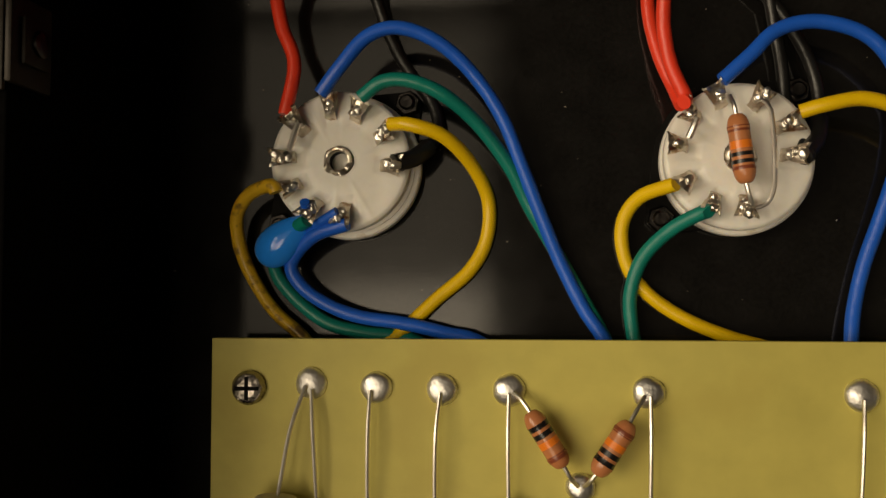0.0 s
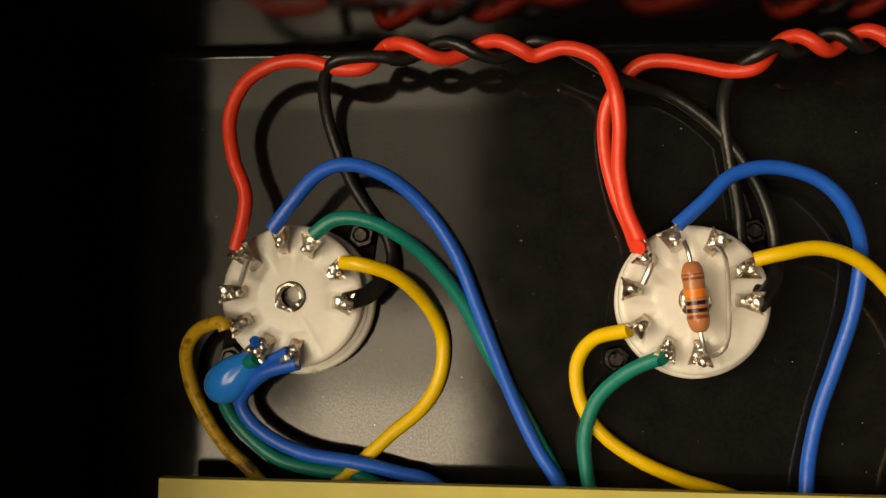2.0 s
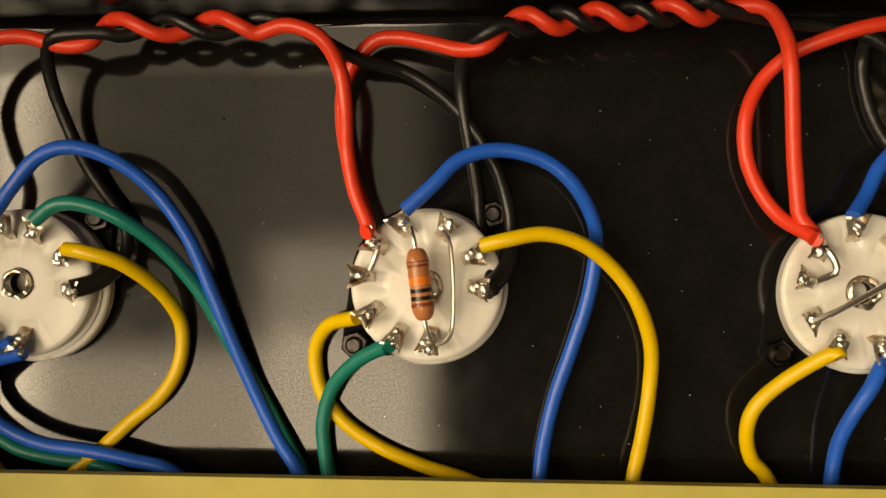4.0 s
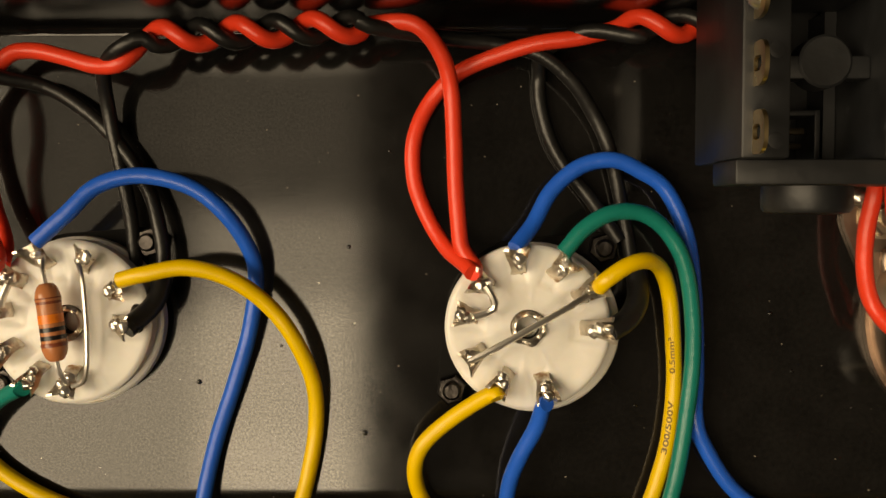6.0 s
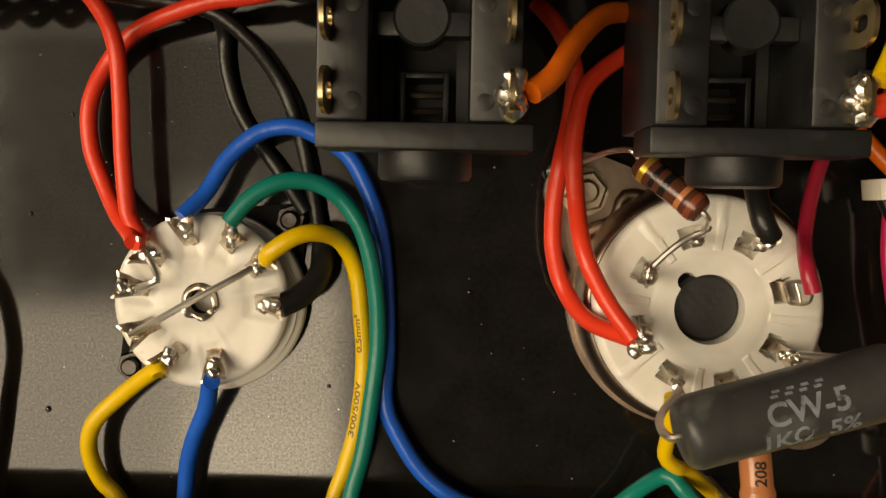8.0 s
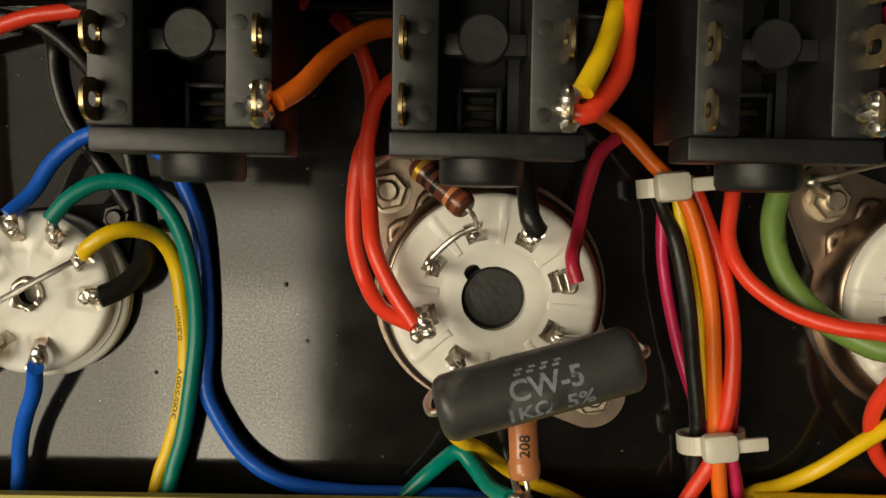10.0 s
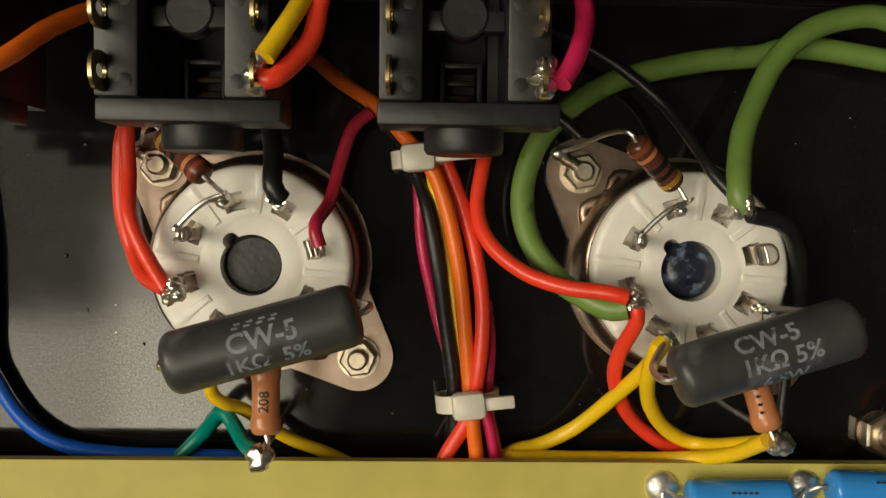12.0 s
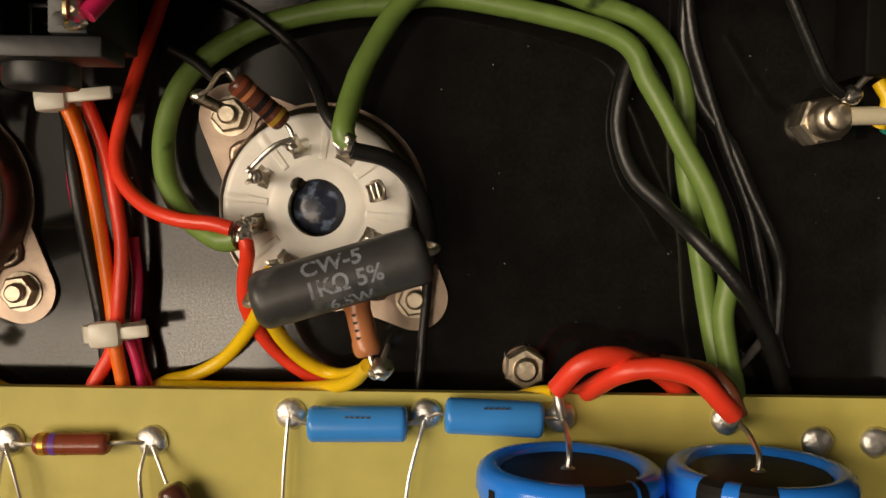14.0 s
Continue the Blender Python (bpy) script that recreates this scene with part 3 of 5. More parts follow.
def jack(x, label):
    root = thing("jack_socket", x, 17.0, 16.0, label, "jack socket", "jack sockets on the panel")
    for s in (-1, 1):
        bm = bmesh.new()
        lo, hi = sorted((s * 4.5, s * 9.2))
        box(bm, (lo, 2.3, 0.8), (hi, 21.3, 18.8), 0.35)
        for y in (4.0, 12.6):
            lathe(bm, [(0.8, 18.7), (0.8, 18.9), (0.6, 18.95)], 14, centre=(s * 5.9, y))
        part("side_rail", bm, PLASTIC, root)
    part("rear_flange", box(bmesh.new(), (-9.4, -0.2, 9.4), (10.4, 2.3, 17.8), 0.3), PLASTIC, root, "black nylon end flange")
    part("base_plate", box(bmesh.new(), (-4.5, 2.3, 0.8), (4.5, 21.3, 1.6)), PLASTIC, root)
    for s in (-1, 1):
        lo, hi = sorted((s * 3.2, s * 4.45))
        part("inner_wall", box(bmesh.new(), (lo, 2.3, 0.8), (hi, 18.6, 6.5)), PLASTIC, root)
    bm = box(bmesh.new(), (-4.5, 10.3, 12.6), (4.5, 12.6, 15.2), 0.25)
    part("cross_bar", lathe(bm, [(2.65, 12.4), (2.65, 15.3), (2.4, 15.5)], 28, centre=(0.0, 12.0)), PLASTIC, root, "cross bar with a round boss")
    part("front_bar", box(bmesh.new(), (-4.5, 18.6, 6.0), (4.5, 21.3, 18.4), 0.25), PLASTIC, root)
    part("bushing", lathe(bmesh.new(), [(3.2, -3.1), (4.3, -2.9), (4.6, -2.4), (4.6, 0.2)], 36, centre=(0.3, 10.0), axis="y"), PLASTIC, root)
    bm = box(bmesh.new(), (-2.5, 2.3, 2.0), (-1.9, 8.0, 7.6), 0.1)
    box(bm, (1.9, 2.3, 2.0), (2.5, 8.0, 7.6), 0.1)
    part("spring_guide", box(bm, (-1.9, 7.4, 2.0), (1.9, 8.0, 7.6), 0.1), PLASTIC, root)
    bm = box(bmesh.new(), (-1.8, 4.0, 3.6), (1.8, 4.7, 4.2), 0.15)
    box(bm, (-1.8, 5.6, 4.4), (1.8, 6.3, 5.0), 0.15)
    part("contact_spring", bm, DULLBRASS, root, "dull brass contact spring")
    for s in (-1, 1):
        for y in (4.7, 11.1, 17.4):
            bm, rings = bmesh.new(), []
            for face in (-0.2, 0.2):
                for ry, rz in ((2.1, 2.7), (0.75, 1.35)):
                    ring = []
                    for k in range(24):
                        a = 2 * math.pi * k / 24
                        cy, cz = (math.copysign(abs(f(a)) ** 0.75, f(a)) for f in (math.cos, math.sin))
                        ring.append(bm.verts.new((s * (8.0 + 0.05 * rz * cz) + face, y + ry * cy, 20.3 + rz * cz)))
                    rings.append(ring)
            for lo, hi in ((0, 1), (1, 3), (3, 2), (2, 0)):
                for k in range(24):
                    j = (k + 1) % 24
                    bm.faces.new((rings[lo][k], rings[lo][j], rings[hi][j], rings[hi][k]))
            bmesh.ops.recalc_face_normals(bm, faces=bm.faces)
            box(bm, (s * 7.85 - 0.25, y - 1.3, 17.0), (s * 7.85 + 0.25, y + 1.3, 18.4), 0.1)
            part("lug", bm, BRASS, root, "gilt solder lug with an eyelet")
    bm = bmesh.new()
    for k in range(12):
        blob(bm, (-4.2 + 0.76 * k, 19.9, 18.5), (0.4, 0.45, 0.4), k, 0.1, 2)
    part("contact_comb", bm, BRASS, root, "gilt knurled contact strip")
    bm = bmesh.new()
    for s in (-1, 1):
        for k in range(3):
            blob(bm, (s * (8.1 + 0.3 * k), 17.0 + 0.6 * k, 20.2 + 0.3 * k), (1.0, 1.0, 1.1), 60 + k + x, 0.3, 2)
    part("solder", bm, SOLDER, root, "bright solder on the lugs by the panel")
    bm = bmesh.new()
    for k in range(5):
        blob(bm, (8.2 + 0.5 * math.sin(k * 2.2), 4.6 + (k - 2) * 0.75, 20.2 + 0.6 * math.cos(k * 1.7)), (1.1, 1.0, 1.25), 40 + k + x, 0.3, 2)
    part("solder", bm, SOLDER, root, "bright lump of solder on one lug")
    return root


jack(144.3, "black plastic jack socket with an orange wire on its lug")
jack(174.4, "black plastic jack socket with yellow and red wires on its lug")
jack(204.4, "black plastic jack socket with a magenta wire on its lug")

# ---- wires ----
COLOUR_WORDS = {"stained yellow": "stained yellow", "red": "red", "blue": "blue", "yellow": "yellow", "green": "teal green", "olive": "thick olive green",
                "orange": "orange", "magenta": "magenta", "crimson": "dark crimson", "black": "black", "brown": "brown", "grey": "bare grey"}


def wire(colour, width, where, points, printed=None):
    """One insulated wire along its run, with a stripped and tinned end where it meets its tab."""
    bm = tube(bmesh.new(), points, width / 2, 14, 0.8, taper=lambda u: 1 + 0.035 * noise.noise(Vector((u * len(points) * 2.1, points[0][0], width))))
    ob = tagged(finish("hookup_wire", bm, WIRES[colour]), f"{COLOUR_WORDS[colour]} plastic-insulated wire {where}", "wire", f"{colour} wires")
    line = smooth_path(points, 0.4)
    for text, size, wide, at in printed or ():
        mid = min((i for i in range(len(line) // 4, len(line))), key=lambda i: abs(line[i].y - at))

        def put(u, v):
            i = max(1, min(len(line) - 2, mid - int(round(u * wide / 0.4 - 0.5))))
            way = (line[i + 1] - line[i - 1]).normalized()
            side = way.cross(Vector((0, 0, 1))).normalized()
            up = side.cross(way)
            th = v / (width / 2) + 0.42
            return line[i] - way * ((u * wide / 0.4 - round(u * wide / 0.4 - 0.5)) * 0.4) + (up * math.cos(th) + side * math.sin(th)) * (width / 2 + 0.025)
        lettering(text, size, put, INK_FAINT, "printed_mark", ob)
    return ob


def twist(a, b, crest, pitch, phase=0.0, radius=1.2):
    """One strand of a twisted pair between the points a and b; crest: where the first strand lies nearest the panel."""
    out, n = [], int((b[0] - a[0]) / 1.3)
    for k in range(n + 1):
        s = k / n
        x = a[0] + (b[0] - a[0]) * s
        turn = 2 * math.pi * (x - crest) / pitch + phase
        out.append((x, a[1] + (b[1] - a[1]) * s + radius * math.cos(turn), a[2] + (b[2] - a[2]) * s + radius * math.sin(turn)))
    return out


PAIR_A = ((14.0, 35.6, 8.6), (36.0, 35.25, 10.3), 15.6, 14.0)
PAIR_B = ((69.5, 35.4, 8.8), (97.5, 36.6, 10.2), 71.5, 9.3)
PAIR_C = ((129.5, 36.5, 9.5), (154.0, 36.6, 13.0), 129.5, 10.2)
wire("red", 2.1, "twisted with black between the first two sockets",
     [(-7.3, 6.6, 9.2), (-6, 14.2, 9), (-8.1, 20.1, 8.5), (-9, 26.1, 8), (-7, 31.2, 8), (-2.8, 34.1, 8), (2.4, 34.5, 8.5), (7.6, 33.1, 9), (11.7, 33.4, 9)] + twist(*PAIR_A)
     + [(40.2, 34.9, 11.6), (44.7, 33.1, 12), (47, 29.1, 10.5), (47.7, 24.5, 10), (47.7, 18.4, 8.5), (48.7, 12.9, 8), (50.6, 8.1, 8.5), (50.3, 7.2, 9.2)])
wire("black", 1.9, "twisted with red between the first two sockets",
     [(9.7, -1, 8), (13.1, 1.6, 5), (14.7, 4.9, 3), (13.8, 9.2, 2), (10.7, 13.5, 2), (8.1, 17.7, 2.5), (5.6, 24.3, 4), (4.8, 29, 6), (5.3, 32.3, 8), (7.7, 34.2, 10)] + twist(*PAIR_A, math.pi)
     + [(39.6, 35.8, 9.4), (43.6, 33.9, 8.2), (49, 31.3, 6), (54.8, 30.1, 3.5), (60.3, 26.6, 3), (64.7, 21.9, 3), (67.8, 16.8, 3), (69.4, 12.1, 3.8), (70, 7.4, 4.2), (69, 2, 5.5), (67.3, -0.4, 8.5)])
wire("red", 2.1, "twisted with black between the second and third sockets",
     [(50.3, 7.2, 7), (49.6, 10.1, 4.5), (47.7, 15.1, 3.5), (46.3, 21, 3), (46.1, 26.4, 3), (47.2, 29.9, 4), (50.6, 33.8, 5), (54.4, 34.3, 6), (58.9, 33.3, 7), (63.3, 32.1, 8), (66.8, 32.4, 9)] + twist(*PAIR_B)
     + [(102.8, 36.7, 10.5), (105.9, 33.5, 9), (107.2, 29.4, 7.5), (107.6, 23.5, 7), (107.8, 17.6, 7), (108.2, 12.4, 7), (108.6, 9.5, 7), (110.3, 6.9, 8), (109.9, 6.5, 9)])
wire("black", 1.9, "twisted with red between the second and third sockets",
     [(67.6, -0.7, 8), (67, 2.4, 5), (65.8, 7.7, 2.5), (65.2, 13.9, 2.5), (64, 20.9, 3), (63, 27.7, 4), (63.7, 31.8, 7), (66.6, 33.8, 10)] + twist(*PAIR_B, math.pi)
     + [(107, 35.7, 6), (113.2, 35.2, 4.5), (118.4, 33.8, 5), (122.6, 30.5, 4.5), (125.7, 26.2, 3), (127.3, 22.8, 3), (128.7, 17.9, 2.3), (130, 11.7, 2), (131.1, 4.8, 2.5), (130.4, 1.2, 6), (126.9, -1.1, 8.5)])
wire("red", 2.1, "twisted with black running behind the jacks",
     [(109.9, 6.5, 9.2), (109.2, 7.3, 8), (106.6, 9.4, 5), (104.2, 13.2, 3.2), (102.5, 17.8, 3), (102.4, 23.2, 3), (104.5, 28.2, 2.5), (108.2, 31.8, 3.5), (113.2, 33.8, 5), (118.1, 35.1, 6), (123.2, 35.7, 6.5), (127.4, 36.7, 7)] + twist(*PAIR_C))
wire("black", 1.9, "twisted with red running behind the jacks",
     [(129.1, 10.2, 2.5), (125.4, 15.6, 2), (122.1, 19.8, 1.2), (120.1, 23.3, 1.2), (118.8, 27.9, 1.3), (118.6, 31.7, 1.5), (119, 34.4, 4)] + [(124.0, 36.4, 7.0)] + twist(*PAIR_C, math.pi))
wire("blue", 2.1, "looping from a socket down under the board",
     [(-2, 9.6, 9.2), (1.3, 13.6, 10), (5.1, 17.7, 10), (9.6, 19, 9.5), (15.1, 17.2, 8), (20, 13, 6), (24.4, 6.5, 5), (27.5, -1.2, 4), (30.5, -9, 3), (33.2, -15.5, 2.2), (36.6, -22.3, 2.2), (39.8, -27.3, 2.5), (42.9, -35.3, 2.5)])
wire("green", 2.1, "looping from a socket down under the board",
     [(4.1, 8.8, 9.5), (7.4, 11, 10), (11.5, 11, 10), (16.3, 9, 9), (21, 5.1, 6.5), (25.5, -0.8, 4), (28.4, -6.6, 2.2), (32.6, -13.9, 1.4), (36.7, -21.2, 1.4), (40, -27.5, 1.6), (42.5, -35.5, 1.6)])
wire("yellow", 2.1, "curling from a socket under the board",
     [(8.5, 4.9, 9.2), (11.7, 4.5, 10.5), (16.4, 2.9, 9), (20.2, -1, 5), (22.3, -5.9, 2), (21.9, -11.7, 1.4), (19.3, -16.4, 1.6), (14.4, -20.6, 2), (9.5, -25.3, 2.5), (6.7, -27.8, 3), (2.5, -34, 3)])
wire("stained yellow", 2.1, "curving out and under the board corner",
     [(-8.5, -4.9, 9.2), (-9.4, -3.8, 9), (-13.4, -5, 7), (-15.9, -8.3, 5), (-15.7, -13.5, 3), (-13.5, -18.6, 2), (-10.5, -22.7, 2), (-5.5, -27.1, 2.5), (-0, -35.1, 2.5)])
wire("green", 2.1, "low on the floor beside the drop capacitor",
     [(-4, -9, 8.5), (-8.7, -11.5, 5), (-10.3, -15.8, 3.5), (-7.8, -20, 2.5), (-2.5, -24.1, 2.5), (3.5, -25.7, 2.5), (11.2, -26.9, 2.5), (22.8, -33, 2.5)])
wire("blue", 2.1, "from the drop capacitor under the board",
     [(2, -9.6, 8.5), (-3.5, -11.3, 7), (-7.3, -15.2, 5), (-6, -18.5, 4.5), (-2.1, -21.3, 4.5), (3, -23.2, 4.5), (9.7, -24.2, 4), (16.3, -25.7, 3.5), (21.3, -27.1, 3.5), (28.8, -33, 3.5)])
wire("blue", 2.1, "arching over the black wires to the board",
     [(55.6, 10.2, 9.2), (59.6, 13.8, 9), (63.2, 17.2, 8.5), (68.4, 18.5, 8), (74.3, 17.2, 7.5), (78.3, 14.2, 6.8), (81.1, 9.7, 5), (81.9, 5.5, 3.5), (80.9, -1.5, 3), (78.7, -8.7, 2.4), (76.3, -15.8, 2), (74.8, -22.1, 2.2), (74.1, -27.5, 3), (73.5, -35.5, 3)])
wire("yellow", 2.1, "in a wide loop to the board",
     [(66.1, 5.5, 9.2), (69.4, 6.3, 10), (74.5, 7.1, 9.5), (79.6, 5.7, 8.5), (84, 2.3, 7), (87.3, -2.3, 6), (89.4, -8.4, 4), (89.4, -14.9, 2.5), (88.4, -21, 3), (87, -27, 4), (85.9, -35, 4)])
wire("yellow", 2.1, "bent round and under the board",
     [(49.1, -4.3, 9), (44.4, -5.8, 4.5), (42.1, -9.7, 2.2), (42.8, -15.4, 1.5), (45.9, -19.8, 1.3), (51.1, -23.4, 1.3), (57.5, -26.1, 1.4), (64.8, -28.3, 2), (75.8, -33.8, 2)])
wire("green", 2.1, "bent down under the board",
     [(53.6, -8.4, 9.2), (52.9, -8.3, 8.5), (48.7, -10.6, 6), (44.9, -14.6, 3.5), (43.2, -20, 2.3), (43.6, -25.7, 1.8), (44.2, -28.5, 2), (45.1, -35.5, 2)])
wire("green", 2.1, "arched beside a yellow wire",
     [(121.1, 9, 9.2), (123.7, 12, 9), (127.2, 13.9, 8.5), (131.1, 13.8, 7.5), (134.3, 11.6, 6.5), (136.7, 7.5, 6), (138, 1.3, 5), (138.3, -5.7, 4.2), (137.5, -13.5, 4), (136.5, -19.9, 4), (135.2, -25.1, 4.5), (134, -33.1, 4.5)])
wire("yellow", 2.1, "with faint print arched beside a green wire",
     [(125.7, 4.8, 9.2), (126, 5.5, 10), (128.9, 7.5, 10), (131.6, 8, 8.5), (133.9, 6.7, 5.5), (135.4, 3.2, 3.5), (136.1, -2.5, 2.8), (136.4, -8.9, 2.2), (135.7, -16.1, 2.2), (134.2, -21.9, 2.2), (132.9, -25.8, 2.4), (131.3, -33.8, 2.4)], [("300/500V", 1.0, 1.75, -14.1), ("0.5mm\u00b2", 1.0, 1.6, -4.4)])
wire("yellow", 2.1, "bent from a socket under the board",
     [(113.2, -9.1, 9.2), (112.3, -8.7, 8.5), (107.3, -12.4, 6), (103.5, -16.2, 5), (102.5, -20.1, 3.8), (103.5, -24.1, 2.4), (105.6, -26.6, 2.2), (108.7, -33, 2.2)])
wire("blue", 2.1, "short and straight down under the board",
     [(119.2, -9.7, 9.2), (118.8, -10.2, 8.5), (118, -13.3, 7), (116.2, -17.2, 5.5), (114.9, -21.1, 4), (114.3, -25.8, 3), (113.7, -33.8, 3)])
wire("red", 2.1, "hanging from behind the jacks to an octal tab",
     [(156.4, 35.7, 6), (158.8, 33.1, 6.5), (160.5, 29.8, 7), (161.3, 26.7, 6), (161.1, 22.2, 4), (159.9, 17.5, 7.4), (159.2, 12, 6.6), (159.3, 6.6, 6), (160.6, 2, 6), (163.2, -1.5, 9.5), (167.6, -2.8, 15)])
wire("red", 2.1, "hanging from behind the jacks to an octal tab",
     [(176, 33.2, 8.5), (170.5, 31.6, 8.5), (167, 29.5, 8), (163.8, 27.1, 8.5), (161.9, 24.4, 9), (161, 18.6, 9.5), (161.4, 12.2, 10), (162.2, 6.5, 12.5), (164.5, 1.6, 13.5), (167.6, -2.8, 15)])
wire("crimson", 1.8, "thin and slack beside the octal socket",
     [(192.9, 20.7, 7), (190.6, 18.6, 7.5), (189, 14, 8), (187.8, 8.8, 9.5), (186.4, 5.6, 14.5), (187, 2.8, 15)])
wire("black", 2.6, "in a thick sleeve on an octal tab",
     [(180.1, 18.9, 11), (180.8, 14.5, 13), (181.1, 10.5, 15.5), (182.2, 8.8, 15)])
wire("green", 2.1, "bent over the board edge below a resistor",
     [(165.8, -28.1, 3), (169.8, -23.8, 4), (173.1, -20, 8), (174.8, -21.2, 9), (177.1, -23.4, 12), (179.4, -23.8, 15)])
wire("yellow", 1.8, "slipping under the board below a resistor",
     [(172, -9.1, 15), (172.4, -13.3, 12.5), (172.4, -16.9, 10.5), (173.9, -18.5, 9.5), (176.1, -19.9, 7), (181.5, -24.4, 4), (190.3, -28.4, 3), (200.9, -36.4, 3)])
wire("red", 2.1, "swept round to an octal tab",
     [(213.6, 32.6, 3), (211.4, 26, 3), (209.4, 19.4, 4), (208.2, 13.4, 6), (207.5, 7.9, 7.5), (209.1, 3.3, 10), (213.3, -0.3, 13), (218.4, -2, 15.5), (223.5, -2.5, 17), (226.0, -3.1, 17.2)])
wire("red", 2.1, "dropping from an octal tab under the board",
     [(227.4, -4.2, 15.4), (227.8, -6.4, 15), (226.5, -11.1, 11), (226.6, -15.5, 8), (229.5, -21, 4.5), (234.3, -25, 3), (239.2, -26.6, 3), (246.5, -33, 3)])
wire("yellow", 2.1, "from an octal tab under the board",
     [(231.5, -9, 15), (229.5, -13.2, 12), (226.3, -18.1, 7), (221.9, -22.9, 3.5), (217.1, -25.6, 2.5), (212.6, -26.9, 3), (205.8, -33, 3)])
wire("yellow", 2.1, "curving from an octal tab to a solder joint",
     [(231.5, -9, 15), (230.3, -9.6, 16), (229.9, -13.8, 13), (231.2, -18.4, 9), (234.5, -22.6, 6), (239.4, -24.6, 6), (244.7, -21.8, 16)])
wire("yellow", 2.1, "lying along the edge of the board",
     [(213, -27, 4), (223.5, -27.1, 4), (235.4, -26.6, 6), (241.4, -24.7, 11), (244.4, -21.3, 17)])
wire("black", 1.6, "from a jack over to an octal tab",
     [(216.3, 32.7, 6), (221, 30.8, 6), (227.4, 27, 6), (232.9, 22.3, 6.5), (236.3, 16.6, 10), (238, 12.7, 13), (241.3, 8.6, 15)])
wire("black", 1.6, "from a jack to the ground lug",
     [(214.8, 22.5, 6), (218.8, 20.2, 6.5), (221.5, 17.8, 7)])
wire("black", 1.5, "passing down round the octal socket",
     [(241.7, 7.7, 16), (246.9, 6.4, 14), (250.3, 3, 10), (252.2, -3.4, 7), (252, -12.7, 4), (251.4, -21, 3.4), (250.8, -32, 3)])
sleeve = tube(bmesh.new(), [(241.9, 7.6, 15.9), (246.9, 6.4, 14), (250.3, 3, 10), (252.2, -3.4, 7), (252.2, -8.0, 5.4)], 1.2, 14)
tagged(finish("heat_shrink_sleeve", sleeve, WIRES["black"]), "black shrink sleeve round the octal socket", "sleeve")
wire("orange", 2.1, "in the tied harness",
     [(178, 33, 5), (184.6, 28.4, 5), (189.1, 24.8, 5), (193.6, 21.7, 6.5), (197.4, 17.6, 7.5), (201, 13.5, 9), (203.4, 7.5, 9), (205, 0.1, 9), (205.9, -7.6, 8), (206.7, -15.5, 7), (207.2, -20.9, 7), (208, -27, 6), (208.6, -35, 5)])
wire("red", 2.1, "in the tied harness",
     [(202.4, 15.8, 7), (203.7, 12.8, 7), (205.7, 7.5, 7), (207.4, 1.5, 8), (208.4, -6.1, 8), (208, -13.7, 8), (206.6, -21, 6.5), (203.3, -27.1, 6), (200.7, -35.1, 5)])
wire("black", 2.1, "in the tied harness",
     [(198.7, 14.3, 4), (199.8, 11.2, 5), (200.9, 7.4, 7), (202.3, -0.1, 8), (203.4, -7.8, 7), (204.6, -15.7, 6), (204.9, -22.4, 4.5), (204.8, -27.7, 4), (204.7, -35.7, 4)])
wire("magenta", 1.6, "in the tied harness",
     [(199.4, 15, 5), (199.7, 7.3, 4), (200.1, 2.7, 4.5), (201.2, -2.7, 4.5), (202.8, -8.9, 5), (205.5, -15.9, 5), (209, -20.4, 6), (210.6, -27.5, 5), (211.7, -35.5, 5)])
wire("magenta", 1.6, "in the tied harness",
     [(209.1, -4.9, 5), (209.7, -11.1, 5), (209.4, -19, 5), (210.3, -23.7, 5), (211.2, -27.8, 4), (212.3, -35.8, 4)])
wire("yellow", 1.5, "in the tied harness",
     [(200.6, 16, 6), (201.6, 10.5, 6), (202.9, 5.1, 6), (204, -1.7, 7), (205.2, -9.5, 6), (205.9, -15.9, 5)])
wire("orange", 2.2, "soldered to a jack lug and bent away",
     [(154.2, 21.8, 36), (156.4, 23.7, 34), (158.8, 27.5, 29), (162.3, 31.2, 22), (166.1, 32.7, 16)])
wire("magenta", 2.2, "soldered to a jack lug",
     [(214.3, 21, 37), (216.3, 24.5, 35), (217.7, 29, 31), (217.6, 33.4, 28)])
wire("yellow", 2.2, "soldered to a jack lug",
     [(183.7, 23.1, 38), (185.9, 27.2, 36), (187.8, 32, 32), (188.5, 34.9, 30)])
wire("red", 2.2, "soldered to a jack lug",
     [(182.9, 21.2, 36.6), (184.6, 21.2, 36.8), (187.8, 25.1, 34.5), (188.7, 29.5, 33), (189.3, 33.2, 32)])
wire("black", 2.5, "slack on the chassis floor",
     [(285, 25.6, 1.4), (283, 24.5, 1.6), (280.9, 18.7, 2), (280.2, 12, 2), (282.3, 5.3, 3), (286.7, 0.4, 6), (290.4, -4.3, 11), (295.8, -10.5, 12), (301.3, -18.1, 8), (305.1, -26.2, 4), (307.4, -34.2, 4)])
wire("black", 2.0, "slack on the chassis floor",
     [(289.5, 32.7, 3), (289.6, 24.5, 2.5), (292.2, 16.3, 2.5), (296.5, 10.5, 2.5), (299.9, 3, 3), (303.5, -4.5, 3), (305, -9.6, 2), (304.9, -19, 1.5)])
wire("black", 2.0, "slack on the chassis floor",
     [(289.6, 32.5, 3.6), (290.6, 25.5, 3.4), (292.8, 18.7, 3), (296.5, 8.8, 2.5), (300.3, -0.3, 2), (302.3, -8.7, 2), (303.9, -15.6, 1.5), (306.4, -23.3, 1.2)])
